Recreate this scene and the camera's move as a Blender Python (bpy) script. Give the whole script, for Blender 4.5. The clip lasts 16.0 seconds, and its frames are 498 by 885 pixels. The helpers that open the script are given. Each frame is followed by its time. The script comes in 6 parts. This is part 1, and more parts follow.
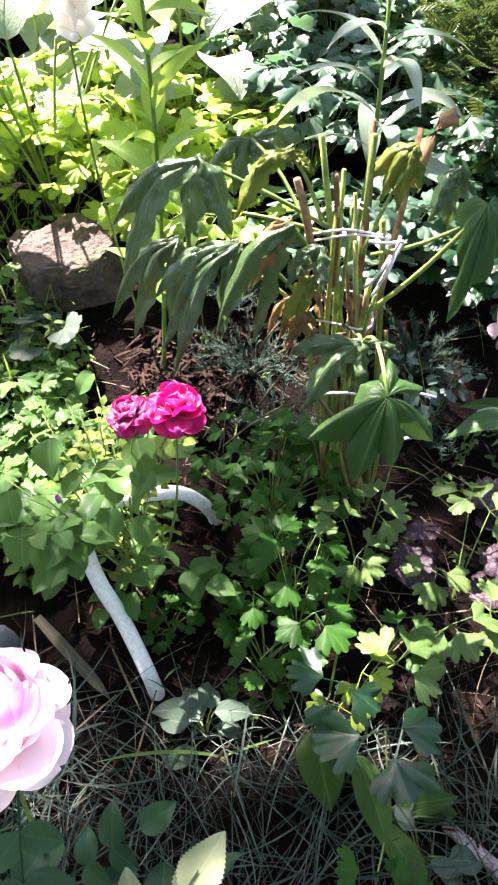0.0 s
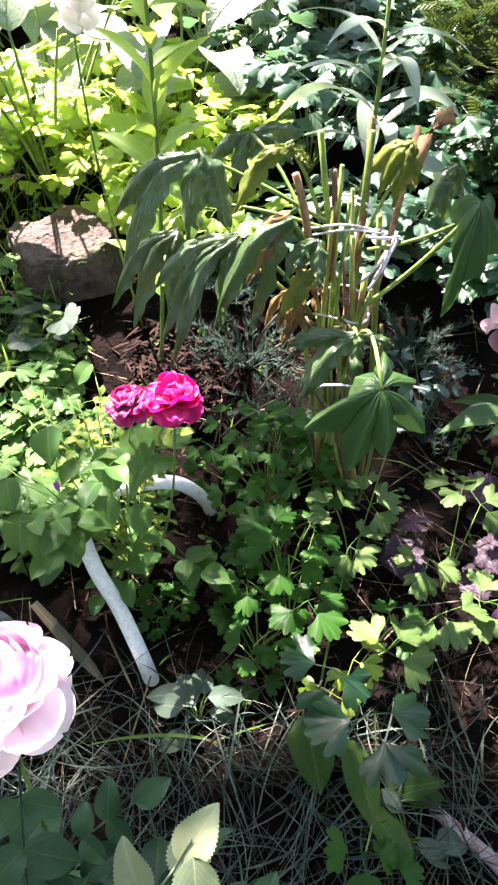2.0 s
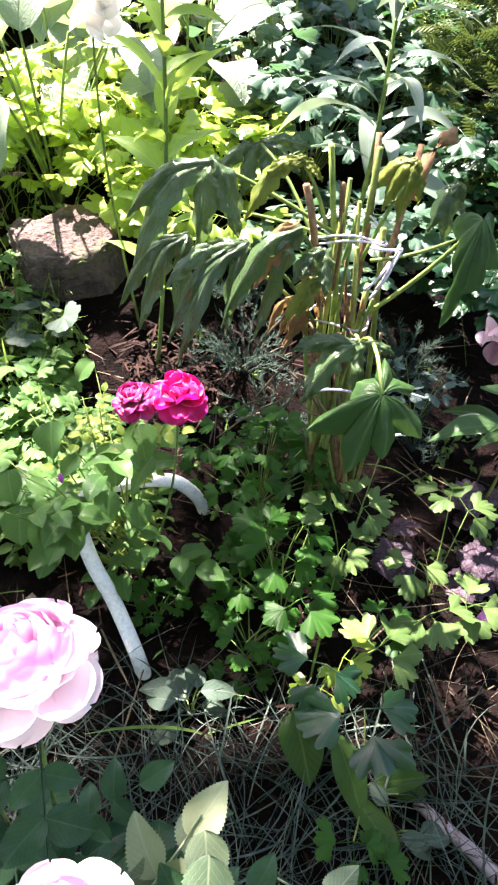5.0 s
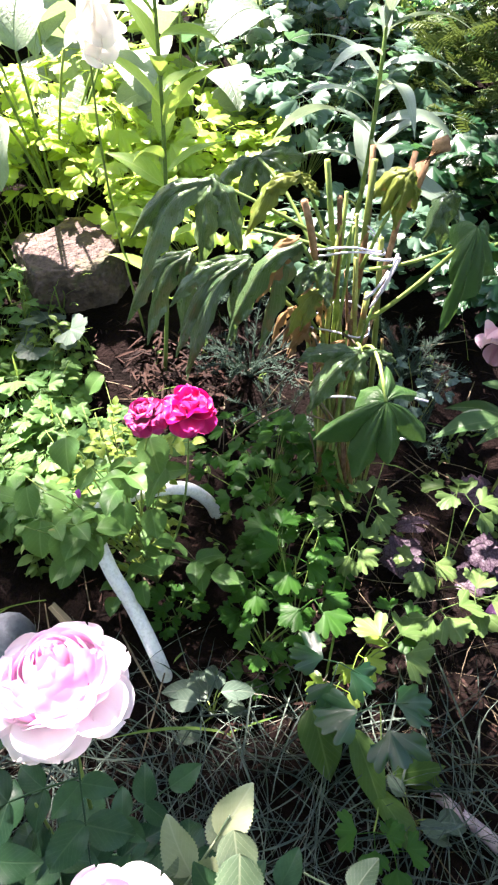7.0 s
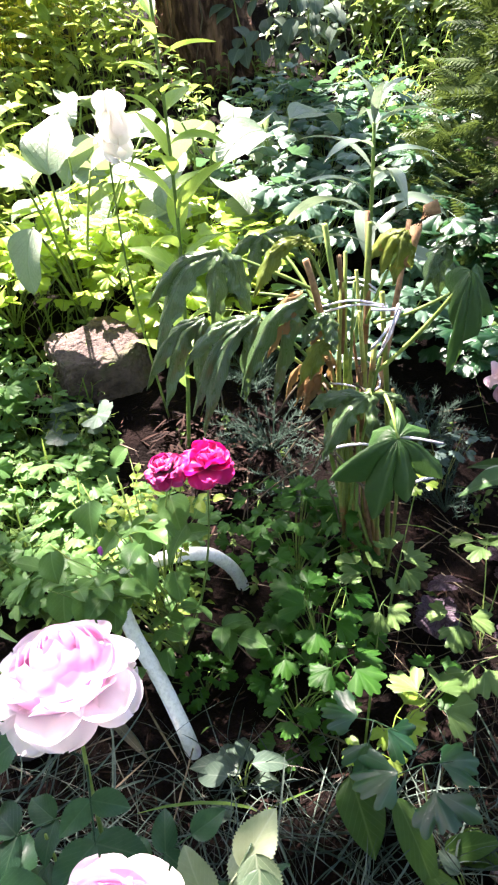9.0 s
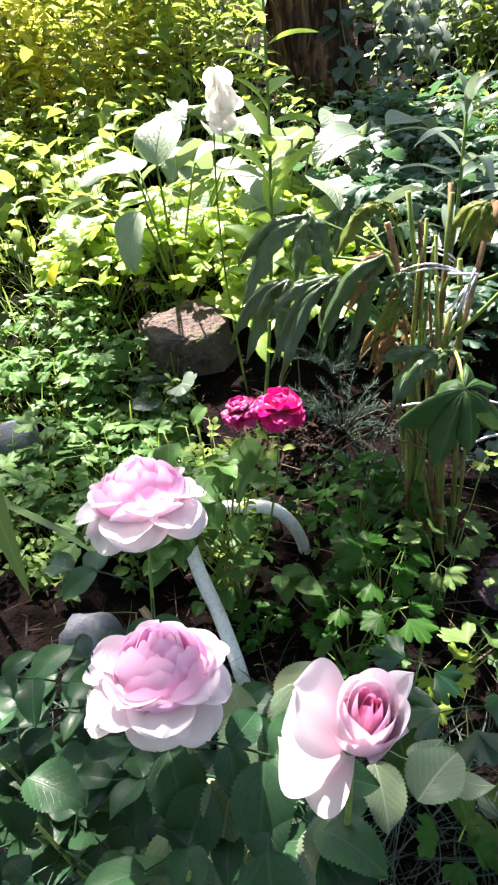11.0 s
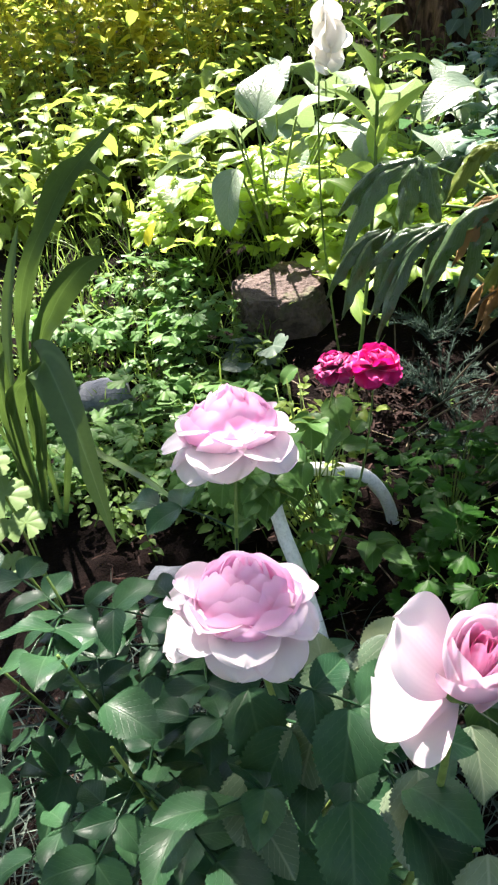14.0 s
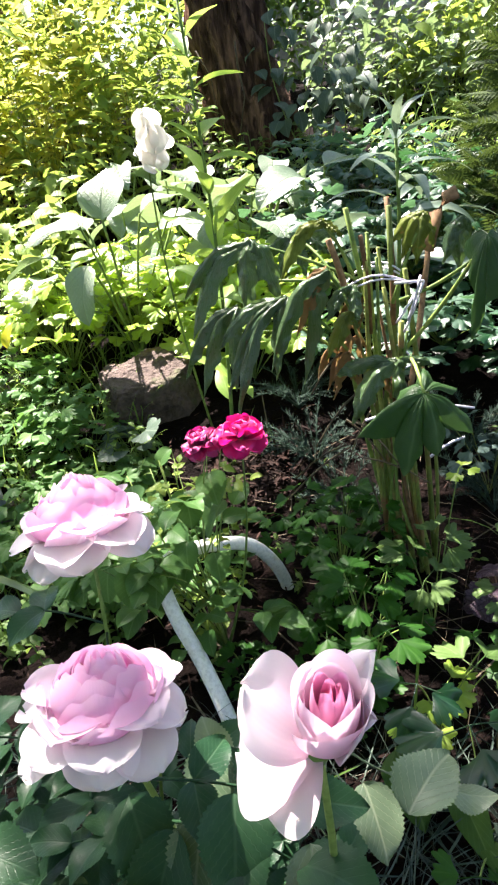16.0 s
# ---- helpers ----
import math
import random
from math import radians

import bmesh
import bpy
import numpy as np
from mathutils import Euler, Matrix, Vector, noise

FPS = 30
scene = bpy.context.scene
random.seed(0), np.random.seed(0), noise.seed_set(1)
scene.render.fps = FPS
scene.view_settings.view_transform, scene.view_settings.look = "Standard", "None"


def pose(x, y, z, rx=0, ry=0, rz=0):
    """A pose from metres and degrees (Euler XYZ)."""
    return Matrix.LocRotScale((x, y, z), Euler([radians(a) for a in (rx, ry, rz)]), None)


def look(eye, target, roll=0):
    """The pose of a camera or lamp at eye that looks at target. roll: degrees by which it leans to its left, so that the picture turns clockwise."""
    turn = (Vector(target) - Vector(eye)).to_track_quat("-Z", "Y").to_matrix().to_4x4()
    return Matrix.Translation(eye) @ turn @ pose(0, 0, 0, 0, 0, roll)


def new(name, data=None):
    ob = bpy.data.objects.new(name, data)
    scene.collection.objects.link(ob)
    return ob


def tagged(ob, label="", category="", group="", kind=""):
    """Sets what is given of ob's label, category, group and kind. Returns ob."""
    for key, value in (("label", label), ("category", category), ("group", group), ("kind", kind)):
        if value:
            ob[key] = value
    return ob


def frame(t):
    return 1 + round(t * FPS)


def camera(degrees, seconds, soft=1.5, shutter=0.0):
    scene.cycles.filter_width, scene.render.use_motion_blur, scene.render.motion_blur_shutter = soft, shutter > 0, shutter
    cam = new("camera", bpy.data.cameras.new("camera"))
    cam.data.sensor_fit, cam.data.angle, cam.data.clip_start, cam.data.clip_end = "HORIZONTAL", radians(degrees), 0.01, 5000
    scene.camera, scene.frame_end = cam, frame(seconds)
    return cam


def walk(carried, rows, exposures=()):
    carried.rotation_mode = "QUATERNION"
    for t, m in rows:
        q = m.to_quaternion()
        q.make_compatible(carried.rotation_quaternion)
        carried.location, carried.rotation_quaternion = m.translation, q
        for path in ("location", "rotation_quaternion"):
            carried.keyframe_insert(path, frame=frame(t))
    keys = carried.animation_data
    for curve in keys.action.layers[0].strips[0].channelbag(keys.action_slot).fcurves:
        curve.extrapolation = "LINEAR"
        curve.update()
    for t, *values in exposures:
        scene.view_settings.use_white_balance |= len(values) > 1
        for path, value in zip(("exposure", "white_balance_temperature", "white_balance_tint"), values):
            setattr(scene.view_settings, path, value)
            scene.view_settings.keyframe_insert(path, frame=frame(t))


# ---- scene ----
cam = camera(43.0, 16.0, 2.3)
PATH = [
    (0, (0.0, 0.0, 0.986), (-0.122, 1.408, -0.429), -2.6),
    (0.5, (0.007, -0.008, 0.997), (-0.082, 1.417, -0.403), -1.7),
    (1, (0.008, -0.013, 0.992), (-0.076, 1.406, -0.415), -1.5),
    (1.5, (0.005, -0.014, 0.992), (-0.087, 1.391, -0.428), -1.5),
    (2, (-0.001, -0.017, 0.991), (-0.106, 1.384, -0.433), -1.4),
    (2.5, (-0.006, -0.017, 0.995), (-0.119, 1.384, -0.428), -1.5),
    (3, (-0.015, -0.019, 0.994), (-0.13, 1.378, -0.432), -1.3),
    (3.5, (-0.018, -0.019, 0.996), (-0.131, 1.381, -0.429), -0.9),
    (4, (-0.014, -0.024, 0.995), (-0.126, 1.374, -0.431), -0.6),
    (4.5, (-0.025, -0.041, 0.999), (-0.124, 1.378, -0.407), 1.2),
    (5, (-0.031, -0.044, 1.001), (-0.071, 1.377, -0.406), 2.4),
    (5.2, (-0.039, -0.041, 1.009), (-0.064, 1.366, -0.411), 1.9),
    (7.3, (-0.033, -0.049, 1.043), (-0.09, 1.352, -0.384), -0.8),
    (7.5, (-0.017, -0.057, 1.046), (-0.051, 1.366, -0.359), -1.1),
    (8, (-0.004, -0.067, 1.05), (-0.011, 1.404, -0.305), -1.9),
    (8.2, (-0.005, -0.083, 1.04), (-0.098, 1.445, -0.247), -4.6),
    (10.3, (-0.016, -0.169, 0.91), (-0.272, 1.494, -0.172), -5.8),
    (10.5, (-0.012, -0.192, 0.908), (-0.333, 1.469, -0.158), -5.6),
    (11, (0.005, -0.237, 0.908), (-0.397, 1.412, -0.15), -5.3),
    (11.5, (-0.012, -0.243, 0.883), (-0.662, 1.273, -0.248), -8.7),
    (12, (-0.008, -0.24, 0.88), (-0.693, 1.285, -0.219), -9.4),
    (12.5, (0.0, -0.222, 0.867), (-0.675, 1.31, -0.227), -9.1),
    (13, (-0.003, -0.234, 0.866), (-0.68, 1.297, -0.229), -8.2),
    (13.5, (-0.008, -0.227, 0.864), (-0.668, 1.304, -0.242), -8.0),
    (14, (-0.007, -0.232, 0.863), (-0.664, 1.311, -0.227), -7.7),
    (14.5, (0.034, -0.225, 0.86), (-0.477, 1.414, -0.166), -11.1),
    (15, (0.051, -0.208, 0.837), (-0.319, 1.52, -0.099), -11.9),
    (15.5, (0.033, -0.219, 0.836), (-0.308, 1.529, -0.075), -10.3),
    (16, (0.025, -0.225, 0.853), (-0.314, 1.521, -0.062), -10.0),
]
walk(cam, [(t, look(eye, target, roll)) for t, eye, target, roll in PATH], [(0.0, 3.36, 6650, 28), (8.2, 3.42, 6650, 28), (10.5, 3.0, 6650, 22), (11.5, 2.68, 6650, 21), (15.0, 2.66, 6600, 19), (16.0, 2.78, 6600, 19)])

# ---- world, sun, exposure ----
SUN_AZ, SUN_EL = 34.0, 57.0          # degrees to the left of +y, and above the horizon
to_sun = Vector((-math.sin(radians(SUN_AZ)) * math.cos(radians(SUN_EL)), math.cos(radians(SUN_AZ)) * math.cos(radians(SUN_EL)), math.sin(radians(SUN_EL))))
world = bpy.data.worlds.new("garden_sky")
scene.world = world
world.use_nodes = True
wn = world.node_tree.nodes
sky = wn.new("ShaderNodeTexSky")
sky.sky_type, sky.sun_disc, sky.sun_elevation, sky.sun_rotation = "NISHITA", False, radians(SUN_EL), radians(-SUN_AZ)
world.node_tree.links.new(sky.outputs[0], wn["Background"].inputs[0])
wn["Background"].inputs[1].default_value = 0.058
sun = new("sun", bpy.data.lights.new("sun", "SUN"))
sun.data.energy, sun.data.angle, sun.data.color = 5.0, radians(0.7), (1.0, 0.95, 0.86)
sun.matrix_world = look(to_sun * 20, (0, 0, 0))

# ---- small tools ----
rnd = random.Random(7)


def U(a, b):
    return rnd.uniform(a, b)


def ground_z(x, y):
    """Height of the garden soil: level bed in front, rising gently behind."""
    s = max(0.0, y - 0.75)
    z = 0.26 * s if s < 3.2 else 0.832 + 0.10 * (s - 3.2)
    if s > 20:
        z = 0.832 + 1.68 + 0.01 * (s - 20)
    z *= min(1.0, s / 0.5)
    return z + 0.004 * math.sin(5.1 * x + 1.3) * math.cos(4.3 * y) + 0.003 * math.sin(17 * x) * math.sin(15 * y + 1)


class Sheet:
    """Gathers vertices, faces and leaf coordinates of one mesh."""

    def __init__(self):
        self.v, self.f, self.uv, self.n = [], [], [], 0

    def add(self, piece, m=None):
        v, f, uv = piece
        if m is not None:
            a = np.array(m)
            v = v @ a[:3, :3].T + a[:3, 3]
        self.v.append(v)
        self.uv.append(uv)
        self.f.extend([tuple(i + self.n for i in face) for face in f])
        self.n += len(v)
        return self

    def mesh(self, name, material, smooth=True):
        me = bpy.data.meshes.new(name)
        v, uv = np.concatenate(self.v), np.concatenate(self.uv)
        me.from_pydata(v.tolist(), [], self.f)
        layer = me.uv_layers.new(name="UVMap")
        loops = np.empty(len(me.loops), np.int32)
        me.loops.foreach_get("vertex_index", loops)
        layer.data.foreach_set("uv", uv[loops].astype(np.float32).ravel())
        if smooth:
            me.polygons.foreach_set("use_smooth", [True] * len(me.polygons))
        me.materials.append(material)
        me.update()
        return me


def grid_faces(rows, cols):
    return [(r * cols + c, r * cols + c + 1, (r + 1) * cols + c + 1, (r + 1) * cols + c) for r in range(rows - 1) for c in range(cols - 1)]


def blade(length, width, prof, n=8, m=2, fold=0.25, bend0=0.0, bend1=-40.0, teeth=0, tooth=0.0, ruffle=0.0, twist=0.0, seed=0):
    """A leaf along +y with its face to +z: prof(t) gives the half width along it; it bends from bend0 to bend1 degrees."""
    r = random.Random(seed)
    ph = r.uniform(0, 6.28)
    v, uv = [], []
    y = z = 0.0
    for i in range(n + 1):
        t = i / n
        a = radians(bend0 + (bend1 - bend0) * t)
        if i:
            y += length / n * math.cos(a)
            z += length / n * math.sin(a)
        w = width / 2 * max(prof(t), 0.012)
        if teeth:
            w *= 1 + tooth * (0.5 if i % 2 else -0.5)
        tw = radians(twist * t)
        for j in range(-m, m + 1):
            s = j / m
            x0 = w * s * (1 - 0.12 * abs(fold) * abs(s))
            up = fold * abs(s) ** 1.3 * w + ruffle * width * abs(s) ** 2 * math.sin(9 * t + ph + (1.7 if s > 0 else 0))
            xx, uu = x0 * math.cos(tw) - up * math.sin(tw), x0 * math.sin(tw) + up * math.cos(tw)
            v.append((xx, y - uu * math.sin(a), z + uu * math.cos(a)))
            uv.append((0.5 + 0.5 * s * max(prof(t), 0.02), t))
    return np.array(v), grid_faces(n + 1, 2 * m + 1), np.array(uv)


def ovate(t):
    return math.sin(math.pi * min(1, t) ** 0.72) ** 0.85


def lance(t):
    return math.sin(math.pi * t ** 0.8) ** 1.15


def strap(t):
    return (0.75 + 0.25 * min(1, t * 3)) * (1 if t < 0.6 else max(0.0, 1 - ((t - 0.6) / 0.4) ** 2.2))


def fan(radius, lobes=3, depth=0.3, scallop=0.1, spread=115.0, cup=0.15, n=18, rings=3, seed=0):
    """A wedge-shaped leaflet with rounded, scalloped lobes, its stalk at the origin, growing along +y."""
    r = random.Random(seed)
    v, uv = [(0, 0, 0)], [(0.5, 0)]
    ph, ph2 = r.uniform(0, 6), r.uniform(0, 6)
    cuts = [-1 + 2 * k / lobes + r.uniform(-0.12, 0.12) / lobes for k in range(1, lobes)]
    size = [r.uniform(0.9, 1.06) for _ in range(lobes)]
    whole = spread > 200
    for k in range(1, rings + 1):
        q = k / rings
        for i in range(n + 1):
            s = 2 * i / n - 1
            a = radians(spread) * 0.5 * s * (1.0 - (0.0 if whole else 0.25) * (1 - q))
            cut = max([math.exp(-((s - c) * lobes / 0.22) ** 2) for c in cuts] + [0])
            part = min(lobes - 1, sum(s > c for c in cuts))
            edge = size[part] - depth * cut - scallop * (1 - abs(math.cos(math.pi * lobes * 1.25 * s + ph * 0.1)))
            if not whole:
                edge -= 0.12 * s * s + 0.36 * max(0.0, (abs(s) - 0.5) / 0.5) ** 2
            rr = radius * q * (1 + (edge - 1) * q ** 2)
            x, y = rr * math.sin(a), rr * math.cos(a)
            crease = 0.10 * q * (1 - abs(math.cos(math.pi * lobes * 0.5 * s)))
            v.append((x, y, cup * radius * (q * q * (0.5 * s * s - 0.3 * q) + 0.28 * q * math.cos(3.2 * s + ph) + 0.16 * q ** 3 * math.sin(6.5 * s + ph2) - crease)))
            uv.append((0.5 + 0.5 * x / radius, y / radius))
    f = [(0, i + 2, i + 1) for i in range(n)]
    for k in range(rings - 1):
        o = 1 + k * (n + 1)
        f += [(o + i, o + i + 1, o + i + n + 2, o + i + n + 1) for i in range(n)]
    return np.array(v), f, np.array(uv)


def star(tips, web=0.45, puff=0.10, crease=0.03, bulge=0.10, n=8, rings=9, seed=0):
    """A hand-shaped leaf of one sheet: pointed lobes to the tips (in order round the stalk), joined by a web between them."""
    r = random.Random(seed)
    tips = [Vector(a) for a in tips]
    way = []
    for i, a in enumerate(tips):
        for side in (-1, 1):
            if 0 <= i + side < len(tips):
                b = tips[i + side]
            else:
                b = a + (a - tips[i - side]) * 0.75
            low = (a + b) * 0.5 * web
            out = ((b - a) - a * ((b - a).dot(a) / a.dot(a))).normalized() * (a - low).length * bulge
            run = [(i + side * 0.5 * f, a.lerp(low, f) + out * math.sin(math.pi * f) * (1 + 0.10 * math.sin(14 * f + i))) for f in [k / n for k in range(n + 1)]]
            way += run[::-1] if side < 0 else run[1:]
    v, uv = [(0, 0, 0)], [(0.5, 0.0)]
    mid = (len(tips) - 1) / 2
    for k in range(1, rings + 1):
        q = k / rings
        for at, e in way:
            ridge = abs(at - round(at)) * 2
            p = e * q + Vector((0, -0.35, 1)) * e.length * (puff * math.sin(math.pi * q) + crease * math.sin(math.pi * q) * (math.sin(math.pi * min(1.0, ridge * 1.6)) + 0.25 * math.sin(q * 26 - ridge * 6)))
            g = Vector((noise.noise(p * 45 + Vector((seed, 0, 0))), noise.noise(p * 45 + Vector((0, seed, 5))), noise.noise(p * 45 + Vector((3, 9, seed)))))
            v.append(tuple(p + g * 0.004 * q))
            ang = (at - mid) * 0.6
            uv.append((0.5 + 0.5 * q * math.sin(ang), 0.5 * q * math.cos(ang)))
    cols = len(way)
    f = [(0, i + 2, i + 1) for i in range(cols - 1)]
    for k in range(rings - 1):
        o = 1 + k * cols
        f += [(o + i, o + i + 1, o + i + cols + 1, o + i + cols) for i in range(cols - 1)]
    return np.array(v), f, np.array(uv)


def ribbon(points, width, prof, m=2, fold=0.4, n=18, turn=0.0):
    """A long leaf along a smooth curve through the points, its face turned up."""
    pts = [Vector(p) for p in points]
    path = []
    for i in range(len(pts) - 1):
        a, b, c, d = pts[max(i - 1, 0)], pts[i], pts[i + 1], pts[min(i + 2, len(pts) - 1)]
        for k in range(n):
            t = k / n
            path.append(0.5 * ((2 * b) + (c - a) * t + (2 * a - 5 * b + 4 * c - d) * t * t + (3 * b - a - 3 * c + d) * t ** 3))
    path.append(pts[-1])
    v, uv = [], []
    side = None
    for i, p in enumerate(path):
        t = i / (len(path) - 1)
        d = (path[min(i + 1, len(path) - 1)] - path[max(i - 1, 0)]).normalized()
        if side is None:
            side = d.cross(Vector((math.sin(radians(turn)), -math.cos(radians(turn)), 0.6)))
        side = (side - d * side.dot(d)).normalized()
        up = side.cross(d)
        w = width / 2 * max(prof(t), 0.02)
        for j in range(-m, m + 1):
            s = j / m
            v.append(tuple(p + side * w * s + up * fold * abs(s) * w))
            uv.append((0.5 + 0.5 * s, t))
    return np.array(v), grid_faces(len(path), 2 * m + 1), np.array(uv)


def tube(points, r0, r1=None, sides=6, cap=True):
    """A tapering stem through the points."""
    r1 = r0 if r1 is None else r1
    pts = [Vector(p) for p in points]
    v, uv = [], []
    n = len(pts)
    ref = Vector((0.31, 0.17, 0.93))
    for i, p in enumerate(pts):
        d = (pts[min(i + 1, n - 1)] - pts[max(i - 1, 0)]).normalized()
        a = d.cross(ref)
        if a.length < 0.2:
            a = d.cross(Vector((1, 0, 0)))
        a.normalize()
        b = d.cross(a)
        rad = r0 + (r1 - r0) * i / (n - 1)
        for k in range(sides):
            w = 2 * math.pi * k / sides
            v.append(p + rad * (a * math.cos(w) + b * math.sin(w)))
            uv.append((k / sides, i / (n - 1)))
    f = [(i * sides + k, i * sides + (k + 1) % sides, (i + 1) * sides + (k + 1) % sides, (i + 1) * sides + k) for i in range(n - 1) for k in range(sides)]
    if cap:
        f += [tuple(range(sides - 1, -1, -1)), tuple((n - 1) * sides + k for k in range(sides))]
    return np.array([tuple(p) for p in v]), f, np.array(uv)


def arc(p, q, sag=0.0, n=6, side=(0, 0, 1)):
    """Points from p to q along a bow that bulges by sag towards side."""
    p, q, s = Vector(p), Vector(q), Vector(side)
    return [p.lerp(q, i / n) + s * sag * math.sin(math.pi * i / n) for i in range(n + 1)]


def aim(p, direction, roll=0.0, scale=1.0):
    """The pose of a leaf at p that grows along direction, its face turned up and then rolled."""
    y = Vector(direction).normalized()
    x = y.cross(Vector((0, 0, 1)))
    if x.length < 1e-3:
        x = Vector((1, 0, 0))
    x.normalize()
    z = x.cross(y)
    m = Matrix((x, y, z)).transposed().to_4x4()
    return Matrix.Translation(p) @ m @ Matrix.Rotation(radians(roll), 4, "Y") @ Matrix.Scale(scale, 4)


def heading(az, el=0.0):
    """Direction from degrees to the right of +y, and above level."""
    return Vector((math.sin(radians(az)) * math.cos(radians(el)), math.cos(radians(az)) * math.cos(radians(el)), math.sin(radians(el))))


def thing(name, p, label, category, group="", kind=""):
    ob = new(name)
    ob.location = p
    ob.empty_display_size = 0.02
    return tagged(ob, label, category, group, kind)


def put(name, me, parent, m=None, label=""):
    """A mesh as a part of a thing, at a pose given in the world."""
    ob = new(name, me)
    ob.parent = parent
    at = Matrix.Translation(parent.location) if parent.parent is None else Matrix.Translation(parent.parent.location) @ parent.matrix_basis
    ob.matrix_basis = at.inverted() @ (m if m is not None else Matrix())
    if label:
        ob["label"] = label
    return ob


def solo(name, me, label, category, group="", kind="", m=None):
    ob = new(name, me)
    if m is not None:
        ob.matrix_world = m
    return tagged(ob, label, category, group, kind)


# ---- materials ----
class Nodes:
    def __init__(self, name):
        self.mat = bpy.data.materials.new(name)
        self.mat.use_nodes = True
        self.t = self.mat.node_tree
        self.b = self.t.nodes["Principled BSDF"]
        self.out = self.t.nodes["Material Output"]

    def n(self, kind, **kw):
        node = self.t.nodes.new("ShaderNode" + kind)
        for k, val in kw.items():
            if k == "operation":
                node.operation = val
            elif k == "data_type":
                node.data_type = val
            elif k == "blend_type":
                node.blend_type = val
        return node

    def link(self, a, b):
        self.t.links.new(a, b)

    def math(self, op, a, b=None, c=None, clamp=False):
        node = self.n("Math", operation=op)
        node.use_clamp = clamp
        for i, val in enumerate((a, b, c)):
            if val is None:
                continue
            if isinstance(val, (int, float)):
                node.inputs[i].default_value = val
            else:
                self.link(val, node.inputs[i])
        return node.outputs[0]

    def noise(self, scale, detail=3.0, rough=0.55, coord="Object", stretch=None):
        tc = self.n("TexCoord")
        no = self.n("TexNoise")
        no.inputs["Scale"].default_value, no.inputs["Detail"].default_value, no.inputs["Roughness"].default_value = scale, detail, rough
        if stretch:
            mp = self.n("Mapping")
            mp.inputs["Scale"].default_value = stretch
            self.link(tc.outputs[coord], mp.inputs["Vector"])
            self.link(mp.outputs[0], no.inputs["Vector"])
        else:
            self.link(tc.outputs[coord], no.inputs["Vector"])
        return no.outputs["Fac"]

    def step(self, x, lo, hi):
        node = self.n("MapRange")
        node.interpolation_type = "SMOOTHSTEP"
        self.link(x, node.inputs[0])
        node.inputs[1].default_value, node.inputs[2].default_value = lo, hi
        return node.outputs[0]

    def mix(self, fac, a, b, blend="MIX"):
        node = self.n("Mix", data_type="RGBA", blend_type=blend)
        for val, i in ((fac, 0), (a, 6), (b, 7)):
            if isinstance(val, (int, float)):
                node.inputs[i].default_value = val
            elif isinstance(val, tuple):
                node.inputs[i].default_value = (*val, 1)
            else:
                self.link(val, node.inputs[i])
        return node.outputs[2]

    def bump(self, h, strength, dist=0.001):
        node = self.n("Bump")
        node.inputs["Strength"].default_value, node.inputs["Distance"].default_value = strength, dist
        self.link(h, node.inputs["Height"])
        self.link(node.outputs[0], self.b.inputs["Normal"])
        return node.outputs[0]

    def any(self):
        """A random number for each object and each loose island."""
        a, b = self.n("ObjectInfo"), self.n("NewGeometry")
        return self.math("FRACT", self.math("ADD", a.outputs["Random"], b.outputs["Random Per Island"]))


